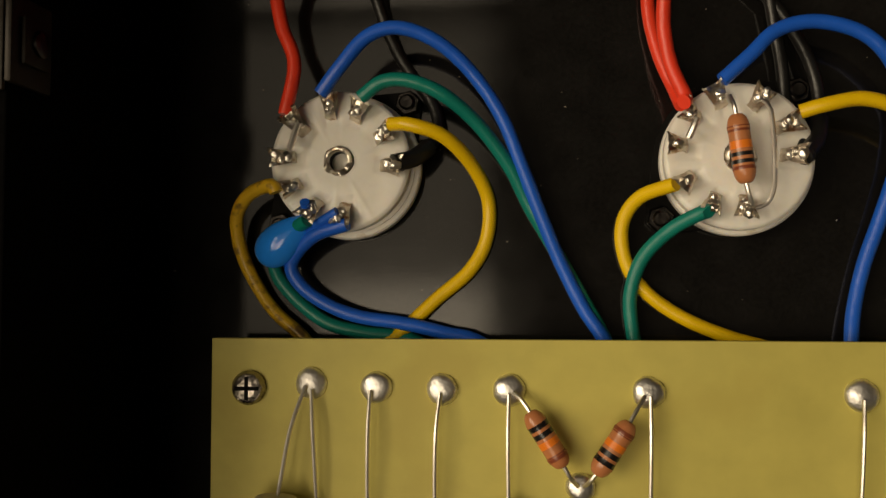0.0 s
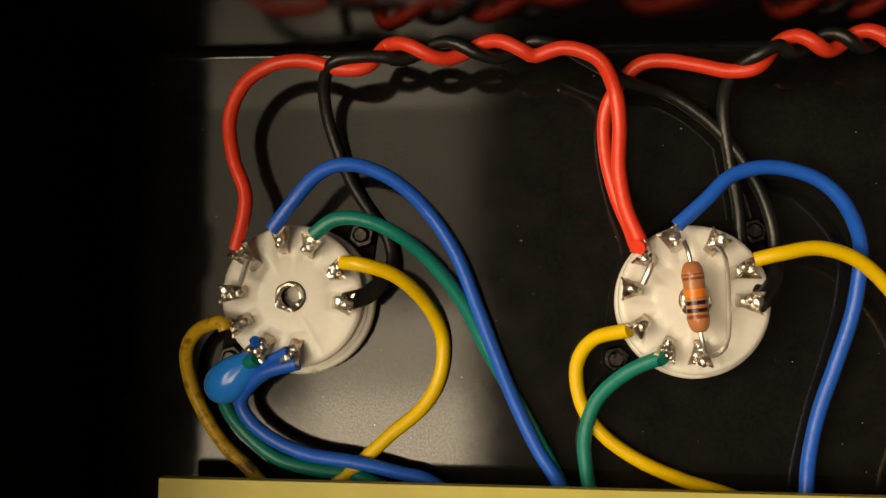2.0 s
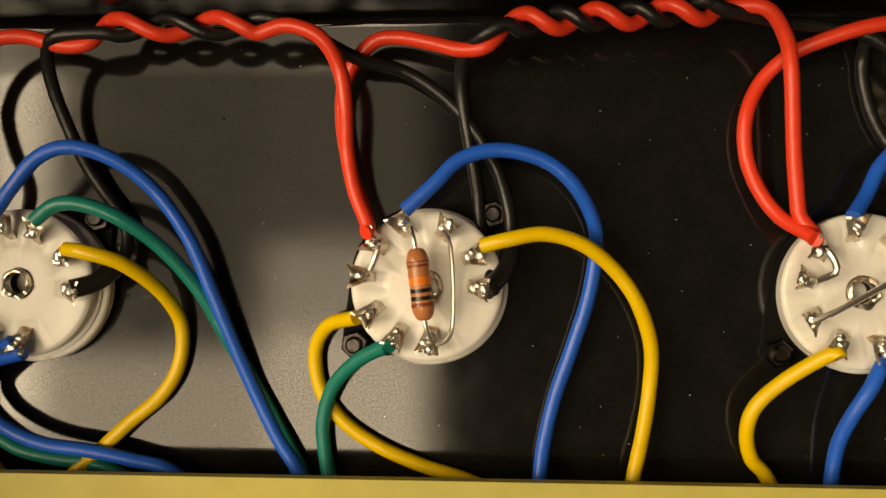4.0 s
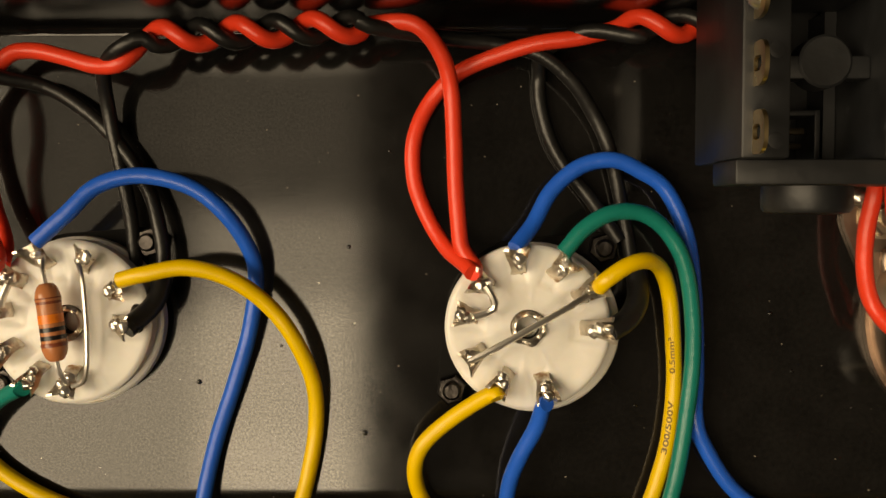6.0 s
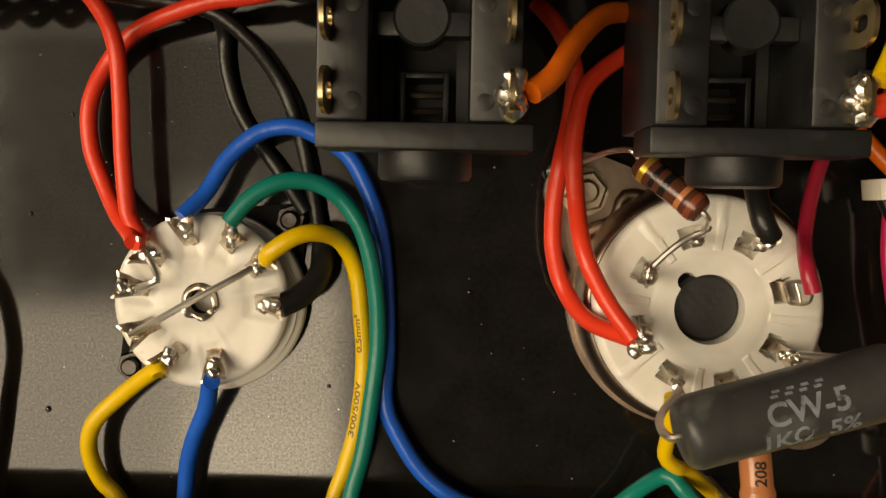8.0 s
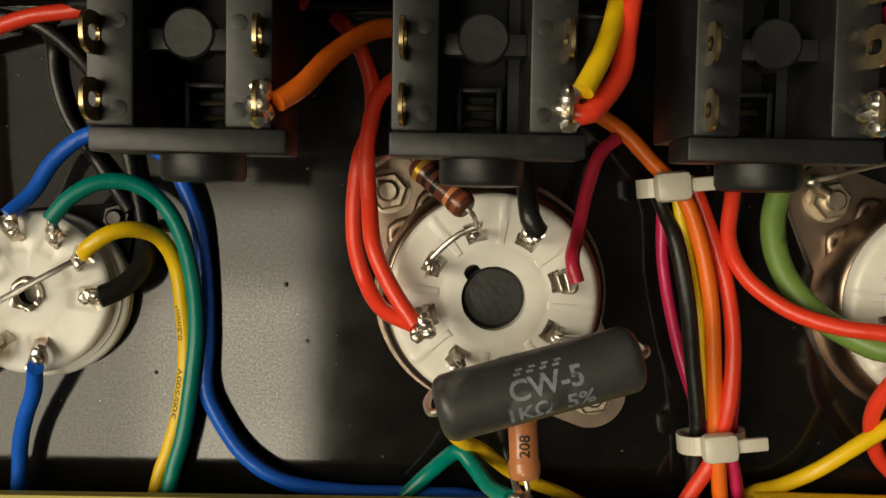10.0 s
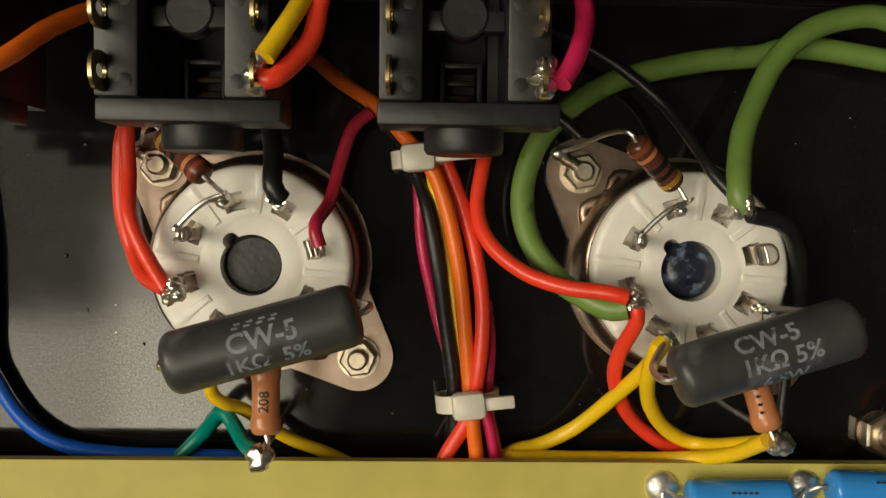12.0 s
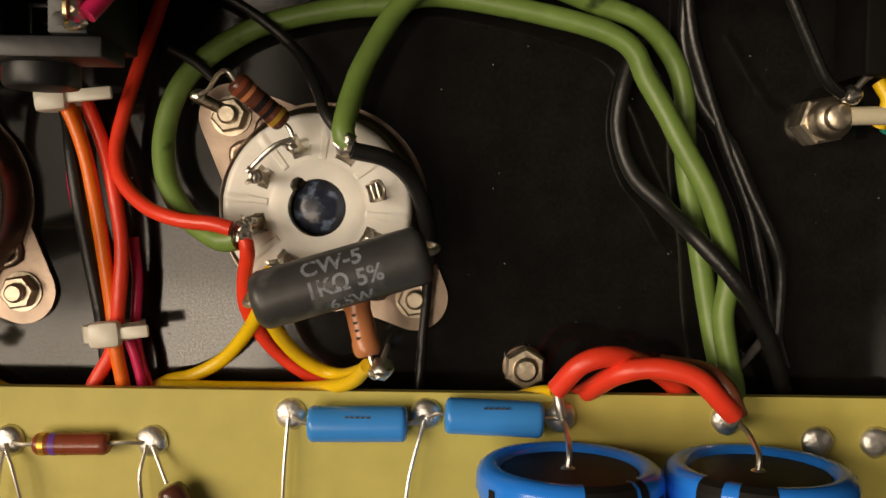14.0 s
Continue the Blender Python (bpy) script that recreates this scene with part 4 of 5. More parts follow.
wire("black", 1.7, "soldered to the terminal post",
     [(300.9, 29.2, 14), (303.8, 23.8, 13), (306.8, 18.6, 12), (309.5, 16.6, 11)])
wire("grey", 1.4, "slanting down to the board edge",
     [(303.2, -18.3, 2), (299.5, -21.7, 4), (296.4, -24.1, 6)])
wire("red", 3.0, "heavy and arched behind the large capacitors",
     [(270.6, -25.3, 11), (273.8, -21.2, 13.5), (278.5, -20.2, 13), (284.1, -22.3, 9), (289, -26, 6), (295.4, -34, 5)])
wire("red", 3.0, "heavy and arched over to a capacitor eyelet",
     [(273.6, -28, 5.6), (278.6, -22.8, 13), (283.6, -21.4, 15), (288.9, -22.5, 15.5), (292.6, -25.8, 15), (294.7, -27.9, 14)])
wire("brown", 2.2, "beside the heavy red one",
     [(286, -21.6, 8), (291.4, -22.1, 12), (294, -24.4, 14), (295.8, -28, 13.5)])
wire("yellow", 1.6, "ending at the board edge",
     [(258, -31, 4), (264, -28, 5.4), (268.6, -26.2, 7.6), (270.4, -25.8, 9.8)])
wire("blue", 2.1, "arched high and then low along the board",
     [(115.2, 9.5, 8), (117.6, 12.5, 6), (120, 16.7, 5), (123.7, 19.8, 4.8), (127.8, 20.6, 4.8), (131.2, 19.3, 4.3), (134.6, 17, 3.8), (137.1, 12.2, 3.6), (138.4, 7.4, 2.6), (139.1, 0.3, 2.2), (139.3, -6.7, 2.2), (139.2, -13.1, 2.6), (140.8, -17.3, 2.5), (144.4, -22.5, 2.5), (149.9, -26, 2.5), (158.6, -27.3, 2.5), (168.9, -27.5, 2.5), (176.8, -28.2, 2.5), (188.7, -33, 2.5)])
wire("olive", 3.2, "looping from an octal tab",
     [(226.4, -4.5, 15.4), (224.6, -4.8, 14.8), (222.3, -4, 13.5), (218, -1.2, 10.5), (214.6, 4, 7.5), (213.8, 10.3, 5.5), (215.7, 16.7, 5), (219.7, 21.5, 4.5), (226.1, 25.6, 4), (233.2, 27.7, 4), (240.5, 29, 4), (246.1, 29.5, 4), (255, 30.7, 4), (277.9, 25.4, 6), (283.8, 18.2, 6), (288.4, 9.2, 8), (292.4, 1.2, 9), (295.4, -8.4, 8), (294.7, -14.9, 8), (295.7, -21.5, 8), (296.7, -26, 8), (297.8, -34, 5)])
wire("olive", 3.2, "rising from an octal tab",
     [(241.3, 8.6, 15), (240.6, 10.4, 15), (242, 17.3, 11.5), (244.4, 22.9, 9.5), (247.9, 28.6, 7.5), (253.1, 33, 7), (260.2, 34.7, 7), (265, 33.6, 7), (275.7, 30.2, 4), (282.4, 27.8, 4), (286.8, 24, 3), (289.6, 17.9, 2.5), (290.3, 6.3, 2.5), (292.2, -4.6, 3), (293.6, -15.3, 5), (295.6, -26, 6), (296.5, -34, 5)])
strand = tube(bmesh.new(), [(270.8, -25.9, 11.0), (271.0, -27.4, 11.6), (271.4, -29.2, 11.2)], 0.7, 10)
tagged(finish("stripped_strands", strand, BRIGHT), "twisted tinned strands of the red wire on an eyelet", "wire end")
strand = tube(bmesh.new(), [(294.6, -27.8, 14.0), (295.2, -29.0, 12.4), (295.3, -29.6, 11.0)], 0.8, 10)
tagged(finish("stripped_strands", strand, BRIGHT), "twisted tinned strands of the red wire on an eyelet", "wire end")
sleeve = tube(bmesh.new(), [(131.3, 6.5, 2.6), (131.2, 3.0, 4.4), (129.6, 0.6, 6.6), (126.9, -0.8, 8.4)], 1.45, 14)
tagged(finish("heat_shrink_sleeve", sleeve, WIRES["black"]), "black shrink sleeve over the wire end at a socket tab", "sleeve")
sleeve = tube(bmesh.new(), [(13.6, 2.2, 4.6), (11.5, 0.2, 6.6), (8.8, -0.7, 8.4)], 1.35, 14)
tagged(finish("heat_shrink_sleeve", sleeve, WIRES["black"]), "black shrink sleeve over the wire end at a socket tab", "sleeve")
sleeve = tube(bmesh.new(), [(70.0, 5.5, 4.4), (69.2, 2.2, 5.6), (66.6, -0.7, 8.6)], 1.3, 14)
tagged(finish("heat_shrink_sleeve", sleeve, WIRES["black"]), "black shrink sleeve over the wire end at a socket tab", "sleeve")

# ---- resistors, links and capacitors on the sockets ----


def axial(name, a, b, radius, mat, label, bands=(), leads=(), bulge=0.0, category="resistor", group="", lead=0.32, blunt=0.7, tip=0.55):
    """A resistor or capacitor between a and b: body with rounded ends, colour bands, and its bent wire leads."""
    a, b = Vector(a), Vector(b)
    root = thing(name, *a, label, category, group)
    along = (b - a).normalized()
    length = (b - a).length
    turn = along.to_track_quat("Z", "Y").to_matrix().to_4x4()

    def swell(h):
        e = min(h, length - h) / radius
        k = 1.0 if e > blunt else tip + (1 - tip) * math.sqrt(max(0.0, 1 - (1 - e / blunt) ** 2))
        return radius * k * (1 + bulge * (1 if min(h, length - h) < length * 0.22 else 0))
    hs = [0, 0.05, 0.12, 0.2, 0.35, 0.5, 0.7, 1.0, 1.4, 1.9]
    hs = [h * radius * 0.8 for h in hs] + [length * k / 14 for k in range(3, 12)] + [length - h * radius * 0.8 for h in hs]
    hs = sorted({round(h, 4) for h in hs if 0 <= h <= length})
    bm = lathe(bmesh.new(), [(swell(h), h) for h in hs], 32)
    bm.transform(Matrix.Translation(a) @ turn)
    body = placed("body", bm, mat, root)
    for at, wide, bmat in bands:
        bm = lathe(bmesh.new(), [(swell(h) + 0.03, h) for h in (length * at - wide / 2, length * at, length * at + wide / 2)], 32)
        bm.transform(Matrix.Translation(a) @ turn)
        placed("colour_band", bm, bmat, body)
    for line in leads:
        placed("lead", tube(bmesh.new(), line, lead, 8, 0.5), BRIGHT, root, "thin tinned wire lead")
    return root


axial("resistor", (57.3, 5.2, 10.2), (58.5, -4.5, 10.2), 1.5, TAN, "tan carbon resistor with orange, black and brown bands", 
      [(0.22, 0.8, BAND_BROWN), (0.45, 1.1, BAND_ORANGE), (0.585, 0.55, BAND_BLACK), (0.69, 0.55, BAND_BLACK), (0.78, 0.5, BAND_BROWN)],
      [[(57.3, 4.8, 10.2), (57.0, 6.4, 10.2), (56.6, 8.0, 9.2)], [(58.4, -4.0, 10.2), (58.8, -5.8, 10.2), (59.4, -7.4, 9.4)]], 0.05, blunt=1.5, tip=0.3)
link = tube(bmesh.new(), [(61.0, 7.4, 9.2), (61.9, 5.6, 10.4), (62.3, 0.0, 10.4), (62.2, -5.2, 10.2), (61.4, -7.2, 9.4), (59.9, -7.8, 9.2)], 0.32, 8)
tagged(finish("wire_link", link, BRIGHT), "thin bare tinned wire link beside the resistor", "wire link")
link = tube(bmesh.new(), [(109.6, -4.4, 9.5), (112.0, -3.1, 10.3), (117.0, -0.2, 10.8), (122.0, 2.6, 10.4), (124.0, 3.8, 9.6)], 0.42, 8)
tagged(finish("wire_link", link, BRIGHT), "bare tinned wire link across the socket", "wire link")
link = tube(bmesh.new(), [(-6.6, 1.5, 8.9), (-5.9, 3.4, 9.3), (-5.3, 5.2, 9.2)], 0.5, 8)
tagged(finish("wire_link", link, BRIGHT), "short bare link between two socket tabs", "wire link")
link = tube(bmesh.new(), [(51.0, 2.2, 8.9), (51.6, 3.6, 9.4), (52.1, 4.9, 9.2)], 0.5, 8)
tagged(finish("wire_link", link, BRIGHT), "short bare link between two socket tabs", "wire link")
link = tube(bmesh.new(), [(110.2, 1.0, 8.9), (112.6, 2.0, 9.0), (112.4, 3.6, 9.3), (111.6, 4.9, 9.2)], 0.5, 8)
tagged(finish("wire_link", link, BRIGHT), "short bare link between two socket tabs", "wire link")

drop = thing("drop_capacitor", -8.6, -12.3, 5.6, "glossy blue dipped drop capacitor hanging from the socket", "capacitor")
bm = bmesh.new()
for v in bmesh.ops.create_icosphere(bm, subdivisions=4, radius=1.0)["verts"]:
    s = (v.co.x + 1) / 2
    w = 3.9 * (0.42 + 0.58 * (1 - s) ** 0.8)
    v.co = Vector((v.co.x * 5.4, v.co.y * w, v.co.z * w * 0.8))
bm.transform(pose(0.6, 0.7, 0.4, 0, -10, 37))
part("dipped_body", bm, CAPBLUE, drop)
for line in ([(-5.6, -9.6, 6.6), (-4.4, -7.6, 7.6), (-4.3, -6.3, 9.0)], [(-4.6, -10.4, 6.6), (-2.0, -9.2, 8.0), (0.6, -7.8, 9.0)]):
    placed("lead", tube(bmesh.new(), line, 0.75, 10), WIRES["blue"], drop)

for x, y, seed in ((177.3, 0.0, 4), (236.4, -0.2, 5)):
    zl = 3.2 if seed == 4 else 6.0
    lug = thing("ground_lug", x - 17.3, y + 15.2, 4.6, "tinned solder lug under the socket nut", "solder lug")
    bm = tube(bmesh.new(), [(x - 14.4, y + 14.0, 3.4), (x - 16.0, y + 14.8, zl * 0.7), (x - 17.6, y + 15.6, zl - 0.4)], 0.9, 10)
    placed("lug_strip", bm, TIN, lug)
    placed("solder", blob(bmesh.new(), (x - 17.6, y + 15.9, zl), (1.1, 1.1, 0.9), seed), SOLDER, lug)
    za, zb = (16.0, 19.6) if seed == 4 else (17.6, 14.4)
    axial("resistor", (x - 10.0, y + 16.7, za), (x - 3.8, y + 11.4, zb), 1.5, CARBON, "brown carbon resistor with gold and black bands standing over the socket",
          [(at if seed == 5 else 1 - at, wide, m) for at, wide, m in ((0.12, 0.7, BAND_BROWN), (0.27, 0.8, TAN), (0.52, 0.8, BAND_BLACK), (0.68, 0.6, BAND_BLACK), (0.84, 0.7, BAND_GOLD))],
          [[(x - 9.6, y + 16.4, za), (x - 10.8, y + 17.9, za + 0.2), (x - 13.0, y + 17.8, za * 0.8), (x - 15.6, y + 16.6, zl + 2.2), (x - 17.4, y + 16.0, zl + 0.4)],
           [(x - 4.3, y + 11.8, zb), (x - 3.2, y + 10.8, zb), (x - 2.5, y + 9.4, 14.8)]], 0.08, group="brown resistors on the octal sockets")
    link = tube(bmesh.new(), [(x - 8.6, y + 4.7, 15.4), (x - 6.6, y + 6.8, 15.6), (x - 4.6, y + 8.4, 15.8), (x - 2.6, y + 9.2, 15.2)], 0.38, 8)
    tagged(finish("wire_link", link, BRIGHT), "bare wire link between two octal tabs", "wire link")


def cement_resistor(a, b, radius, lines, label, tabs):
    """A wirewound power resistor with its printed rating."""
    root = axial("power_resistor", a, b, radius, CEMENT, label, (), tabs, 0.0, "resistor", "grey power resistors", 0.45, 0.42)
    a, b = Vector(a), Vector(b)
    along, mid = (b - a).normalized(), (a + b) / 2
    side = Vector((0, 0, 1)).cross(along).normalized()
    up = along.cross(side)
    off = root.matrix_basis.translation / MM

    def place_at(u0, v0):
        def place(u, v):
            th = (v + v0) / radius
            return mid + along * (u + u0) + (up * math.cos(th) + side * math.sin(th)) * (radius + 0.04) - off
        return place
    for text, size, u0, v0 in lines:
        if text:
            lettering(text, size, place_at(u0, v0), INK_PALE, "printed_rating", root)
        else:
            bm, put = bmesh.new(), place_at(u0, v0)
            for k in range(4):
                for c in ((0, 0), (0.35, 0.5)):
                    u = -2.7 + 1.45 * k + c[0]
                    quad = [(u, -size * 0.34 + c[1]), (u + 0.75, -size * 0.34 + c[1]), (u + 0.75, -size * 0.34 + c[1] + 0.32), (u, -size * 0.34 + c[1] + 0.32)]
                    bm.faces.new([bm.verts.new(put(*q)) for q in quad])
            part("printed_bars", bm, INK_PALE, root, "worn pale print", False)
    return root


cement_resistor((170.3, -10.8, 25.6), (192.7, -4.5, 24.6), 3.8,
                [("", 2.0, 0.0, 2.9), ("CW-5", 3.25, 0.5, 0.5), ("1K\u03a9  5%", 2.75, 0.4, -2.35)],
                "dark grey cylindrical power resistor lettered CW-5 across the octal socket",
                [[(171.2, -10.6, 25.4), (169.6, -11.1, 25.2), (169.4, -10.2, 21.0), (172.6, -8.0, 16.0)],
                 [(191.8, -4.8, 24.6), (193.6, -4.2, 24.2), (193.0, -3.9, 20.0), (185.6, -4.0, 15.6)]])
cement_resistor((230.4, -12.3, 23.8), (252.5, -5.6, 23.4), 3.8,
                [("CW-5", 3.1, -0.4, 2.35), ("1K\u03a9 5%", 2.95, 0.6, -0.5), ("6.5W", 2.5, 0.8, -3.3)],
                "dark grey cylindrical power resistor lettered CW-5 beside yellow wires",
                [[(231.2, -12.0, 23.6), (229.4, -12.6, 23.2), (229.0, -11.6, 19.0), (231.6, -8.2, 15.6)],
                 [(251.6, -5.9, 23.4), (253.4, -5.3, 23.0), (252.6, -4.8, 19.0), (244.6, -4.4, 15.6)]])

ra = axial("resistor", (180.5, -11.5, 16.4), (180.9, -20.6, 18.6), 1.75, TAN, "plain tan resistor lettered 208 below the power resistor", (),
           [[(180.8, -20.0, 18.5), (181.2, -21.6, 19.0), (180.9, -22.8, 19.8)], [(180.5, -12.0, 16.5), (180.2, -10.0, 15.6), (178.6, -8.6, 15.0)]], 0.10,
           group="tan resistors below the octal sockets")
lettering("208", 1.75, lambda u, v: Vector((180.75 - v * 1.0 - 180.5, -16.3 + u + 11.5, 17.56 + (1.83 if u > -1.4 else 1.97) * math.cos(v / 1.8) - 16.4 - 0.24 * u)), INK_DARK, "printed_number", ra)
rb = axial("resistor", (242.3, -11.4, 15.6), (244.6, -20.0, 17.0), 1.75, TAN, "plain tan resistor with worn dark print below the power resistor", (),
           [[(244.5, -19.4, 16.9), (245.1, -21.0, 17.4), (245.6, -21.6, 18.0)], [(242.4, -12.0, 15.6), (241.8, -10.0, 15.4), (239.6, -8.8, 15.0)]], 0.10,
           group="tan resistors below the octal sockets")
bm = bmesh.new()
for k in range(4):
    box(bm, (243.0 + 0.24 * k - 0.75, -14.6 - 1.0 * k, 17.75 + 0.16 * k), (243.0 + 0.24 * k + 0.25, -14.25 - 1.0 * k, 17.82 + 0.16 * k))
placed("printed_bars", bm, INK_DARK, rb, "worn dark print", False)
for x, y, z, seed in ((180.3, -23.2, 19.6, 3), (246.2, -21.7, 17.2, 8)):
    ball = thing("solder_joint", x, y, z, "shiny ball of solder joining resistor lead and wires", "solder joint", "solder joints above the board edge")
    part("ball", blob(bmesh.new(), (0, 0, 0), (1.7, 1.6, 1.5), seed, 0.38), SOLDER, ball)
    part("post", tube(bmesh.new(), [(0, 0.3, -0.8), (0, 0.5, -z * 0.5), (0, 0.5, -z)], 0.5, 8), BRIGHT, ball)

for x, y, z, seed in ((227.2, -3.6, 16.2, 12), (241.2, 8.5, 16.0, 14), (231.6, -8.9, 15.6, 17), (168.6, -3.3, 15.4, 21)):
    lump = bmesh.new()
    for k in range(4):
        blob(lump, (x + 0.7 * math.sin(k * 2.3), y + 0.7 * math.cos(k * 1.9), z - 0.35 * k), (1.05 - 0.1 * k, 0.85 + 0.08 * k, 0.9), seed + k, 0.4, 3)
    tagged(finish("solder_joint", lump, SOLDER), "lumpy bright solder where wires meet an octal tab", "solder joint", "solder joints on the octal tabs")

# ---- cable ties and floor hardware ----


def cable_tie(x, y, z, rx, ry, label, turn, tail):
    root = thing("cable_tie", x, y, z, label, "cable tie", "cable ties on the harness", turn)
    ring = []
    for k in range(33):
        a = 2 * math.pi * k / 32
        ring.append((rx * math.copysign(abs(math.cos(a)) ** 0.8, math.cos(a)), ry * math.copysign(abs(math.sin(a)) ** 0.8, math.sin(a))))
    bm = bmesh.new()
    rows = [[bm.verts.new((px * k, yy, pz * k)) for px, pz in ring[:-1]] for yy, k in ((-1.2, 1.0), (1.2, 1.0), (1.2, 1.14), (-1.2, 1.14))]
    for i in range(4):
        lo, hi = rows[i], rows[(i + 1) % 4]
        for k in range(32):
            bm.faces.new((lo[k], lo[(k + 1) % 32], hi[(k + 1) % 32], hi[k]))
    bmesh.ops.recalc_face_normals(bm, faces=bm.faces)
    part("band", bm, NYLON, root, "", False)
    part("head", box(bmesh.new(), (-2.3, -1.9, ry), (2.3, 1.9, ry + 2.6), 0.85), NYLON, root, "squared locking head")
    part("tail", box(bmesh.new(), (2.0, -0.9, ry + 0.9), (2.0 + tail, 0.9, ry + 1.8), 0.3), NYLON, root)
    return root


cable_tie(199.4, 14.6, 6.2, 3.2, 2.8, "natural white nylon cable tie round the harness by the panel", 6, 6.5)
cable_tie(206.6, -18.6, 5.6, 3.9, 2.7, "natural white nylon cable tie round the harness by the board", 6, 4.2)

bolt = thing("hex_bolt", 266.9, -23.9, 0, "zinc-plated hexagon nut on the chassis floor", "nut")
part("washer", lathe(bmesh.new(), [(3.2, 0.0), (3.2, 0.45), (1.5, 0.55)], 28), NICKEL, bolt)
part("nut", hex_nut(bmesh.new(), 0, 0, 0.55, 3.2, 5.7, 0.5), ZINC, bolt, "", False)
part("bolt_end", lathe(bmesh.new(), [(1.8, 0.55), (1.8, 3.9), (1.4, 4.4)], 20), ZINC, bolt)

post = thing("terminal_post", 310.6, 13.8, 0, "zinc terminal post with soldered wires and a white sleeve", "terminal post")
part("base_nut", hex_nut(bmesh.new(), 0, 0, 0.0, 3.0, 6.5, 0.2), ZINC, post, "", False)
part("collar", lathe(bmesh.new(), [(2.9, 3.0), (3.0, 5.6), (2.6, 6.6), (2.0, 7.0), (1.8, 8.2), (1.4, 8.5)], 24), ZINC, post)
part("solder", blob(bmesh.new(), (1.0, 3.0, 9.2), (1.6, 1.5, 1.2), 6, 0.3), SOLDER, post)
part("sleeve", tube(bmesh.new(), [(1.6, 0.2, 7.2), (6.0, 0.3, 7.3), (13.0, 0.2, 7.0)], 1.35, 14), CREAM, post, "white insulating sleeve")
part("tag_wire", tube(bmesh.new(), [(1.0, 3.2, 9.2), (4.0, 6.0, 9.0), (9.0, 6.4, 8.6)], 0.5, 8), BRIGHT, post)

choke = thing("choke", 322.0, 23.5, 0, "black enclosed choke with a dusty top beside the post", "choke")
part("case", box(bmesh.new(), (-9.5, -4.2, 0.0), (9.0, 12.0, 11.0), 0.8), BLACKPLATE, choke)
part("winding_lead", tube(bmesh.new(), [(-5.6, -4.6, 7.0), (-4.4, -7.4, 7.6), (-5.0, -10.8, 6.0)], 1.1, 10), WIRES["yellow"], choke, "yellow lead")
part("winding_lead", tube(bmesh.new(), [(-3.6, -4.6, 6.0), (-2.4, -7.6, 6.4), (-3.0, -11.4, 4.0)], 1.0, 10), WIRES["green"], choke, "green lead")

# ---- the component board ----
board = thing("component_board", -18.0, -26.3, 7.2, "yellow-green fibreglass board with tinned eyelets along its edge", "circuit board")
placed("laminate", box(bmesh.new(), (-18.0, -84.0, 7.2), (326.0, -26.3, 9.2), 0.12), BOARD, board, "", False)
for x, y in ((-12.2, -80.0), (150.0, -80.0), (320.0, -80.0), (150.0, -60.0)):
    placed("standoff", hex_nut(bmesh.new(), x, y, 0.0, 7.2, 5.0), ZINC, board, "", False)
EYELETS = [(-3.0, -32.7), (6.6, -33.2), (16.1, -33.4), (25.7, -33.4), (45.1, -33.5), (73.5, -33.6), (93.0, -33.6), (112.0, -33.7), (131.0, -33.7),
           (150.0, -33.8), (168.0, -33.8), (183.2, -33.8), (192.8, -34.0), (213.2, -33.8), (233.0, -29.6), (252.3, -29.4), (271.4, -29.5), (295.3, -29.6),
           (308.3, -32.6), (316.6, -32.6)]
for k, (x, y) in enumerate(EYELETS):
    bm = blob(bmesh.new(), (x, y, 9.3), (2.3, 2.3, 1.25), k * 5 + 2, 0.09)
    placed("eyelet", bm, EYELET, board, "domed solder over an eyelet")
for k, (x, y) in enumerate([(-8.0, -64.0), (-1.0, -64.0), (5.6, -64.0), (15.2, -64.0), (25.7, -64.0), (35.6, -46.8), (44.8, -64.0), (72.0, -64.0), (190.0, -60.0), (198.5, -60.0),
                            (216.0, -60.0), (231.5, -62.0), (249.0, -62.0)]):
    placed("eyelet", blob(bmesh.new(), (x, y, 9.3), (2.1, 2.1, 1.25), k * 7 + 3, 0.10), EYELET, board, "domed solder over an eyelet")
screw = placed("board_screw", lathe(bmesh.new(), [(2.5, 9.2), (2.5, 9.9), (2.1, 10.6), (1.2, 10.9)], 28, centre=(-12.2, -33.5)), SCUFFED, board, "scuffed dark pan-head screw")
bm = box(bmesh.new(), (-14.0, -33.8, 10.6), (-10.4, -33.2, 11.0), 0.1)
placed("screw_slot", box(bm, (-12.5, -35.2, 10.6), (-11.9, -31.8, 11.0), 0.1), BLACKPLATE, screw, "", False)
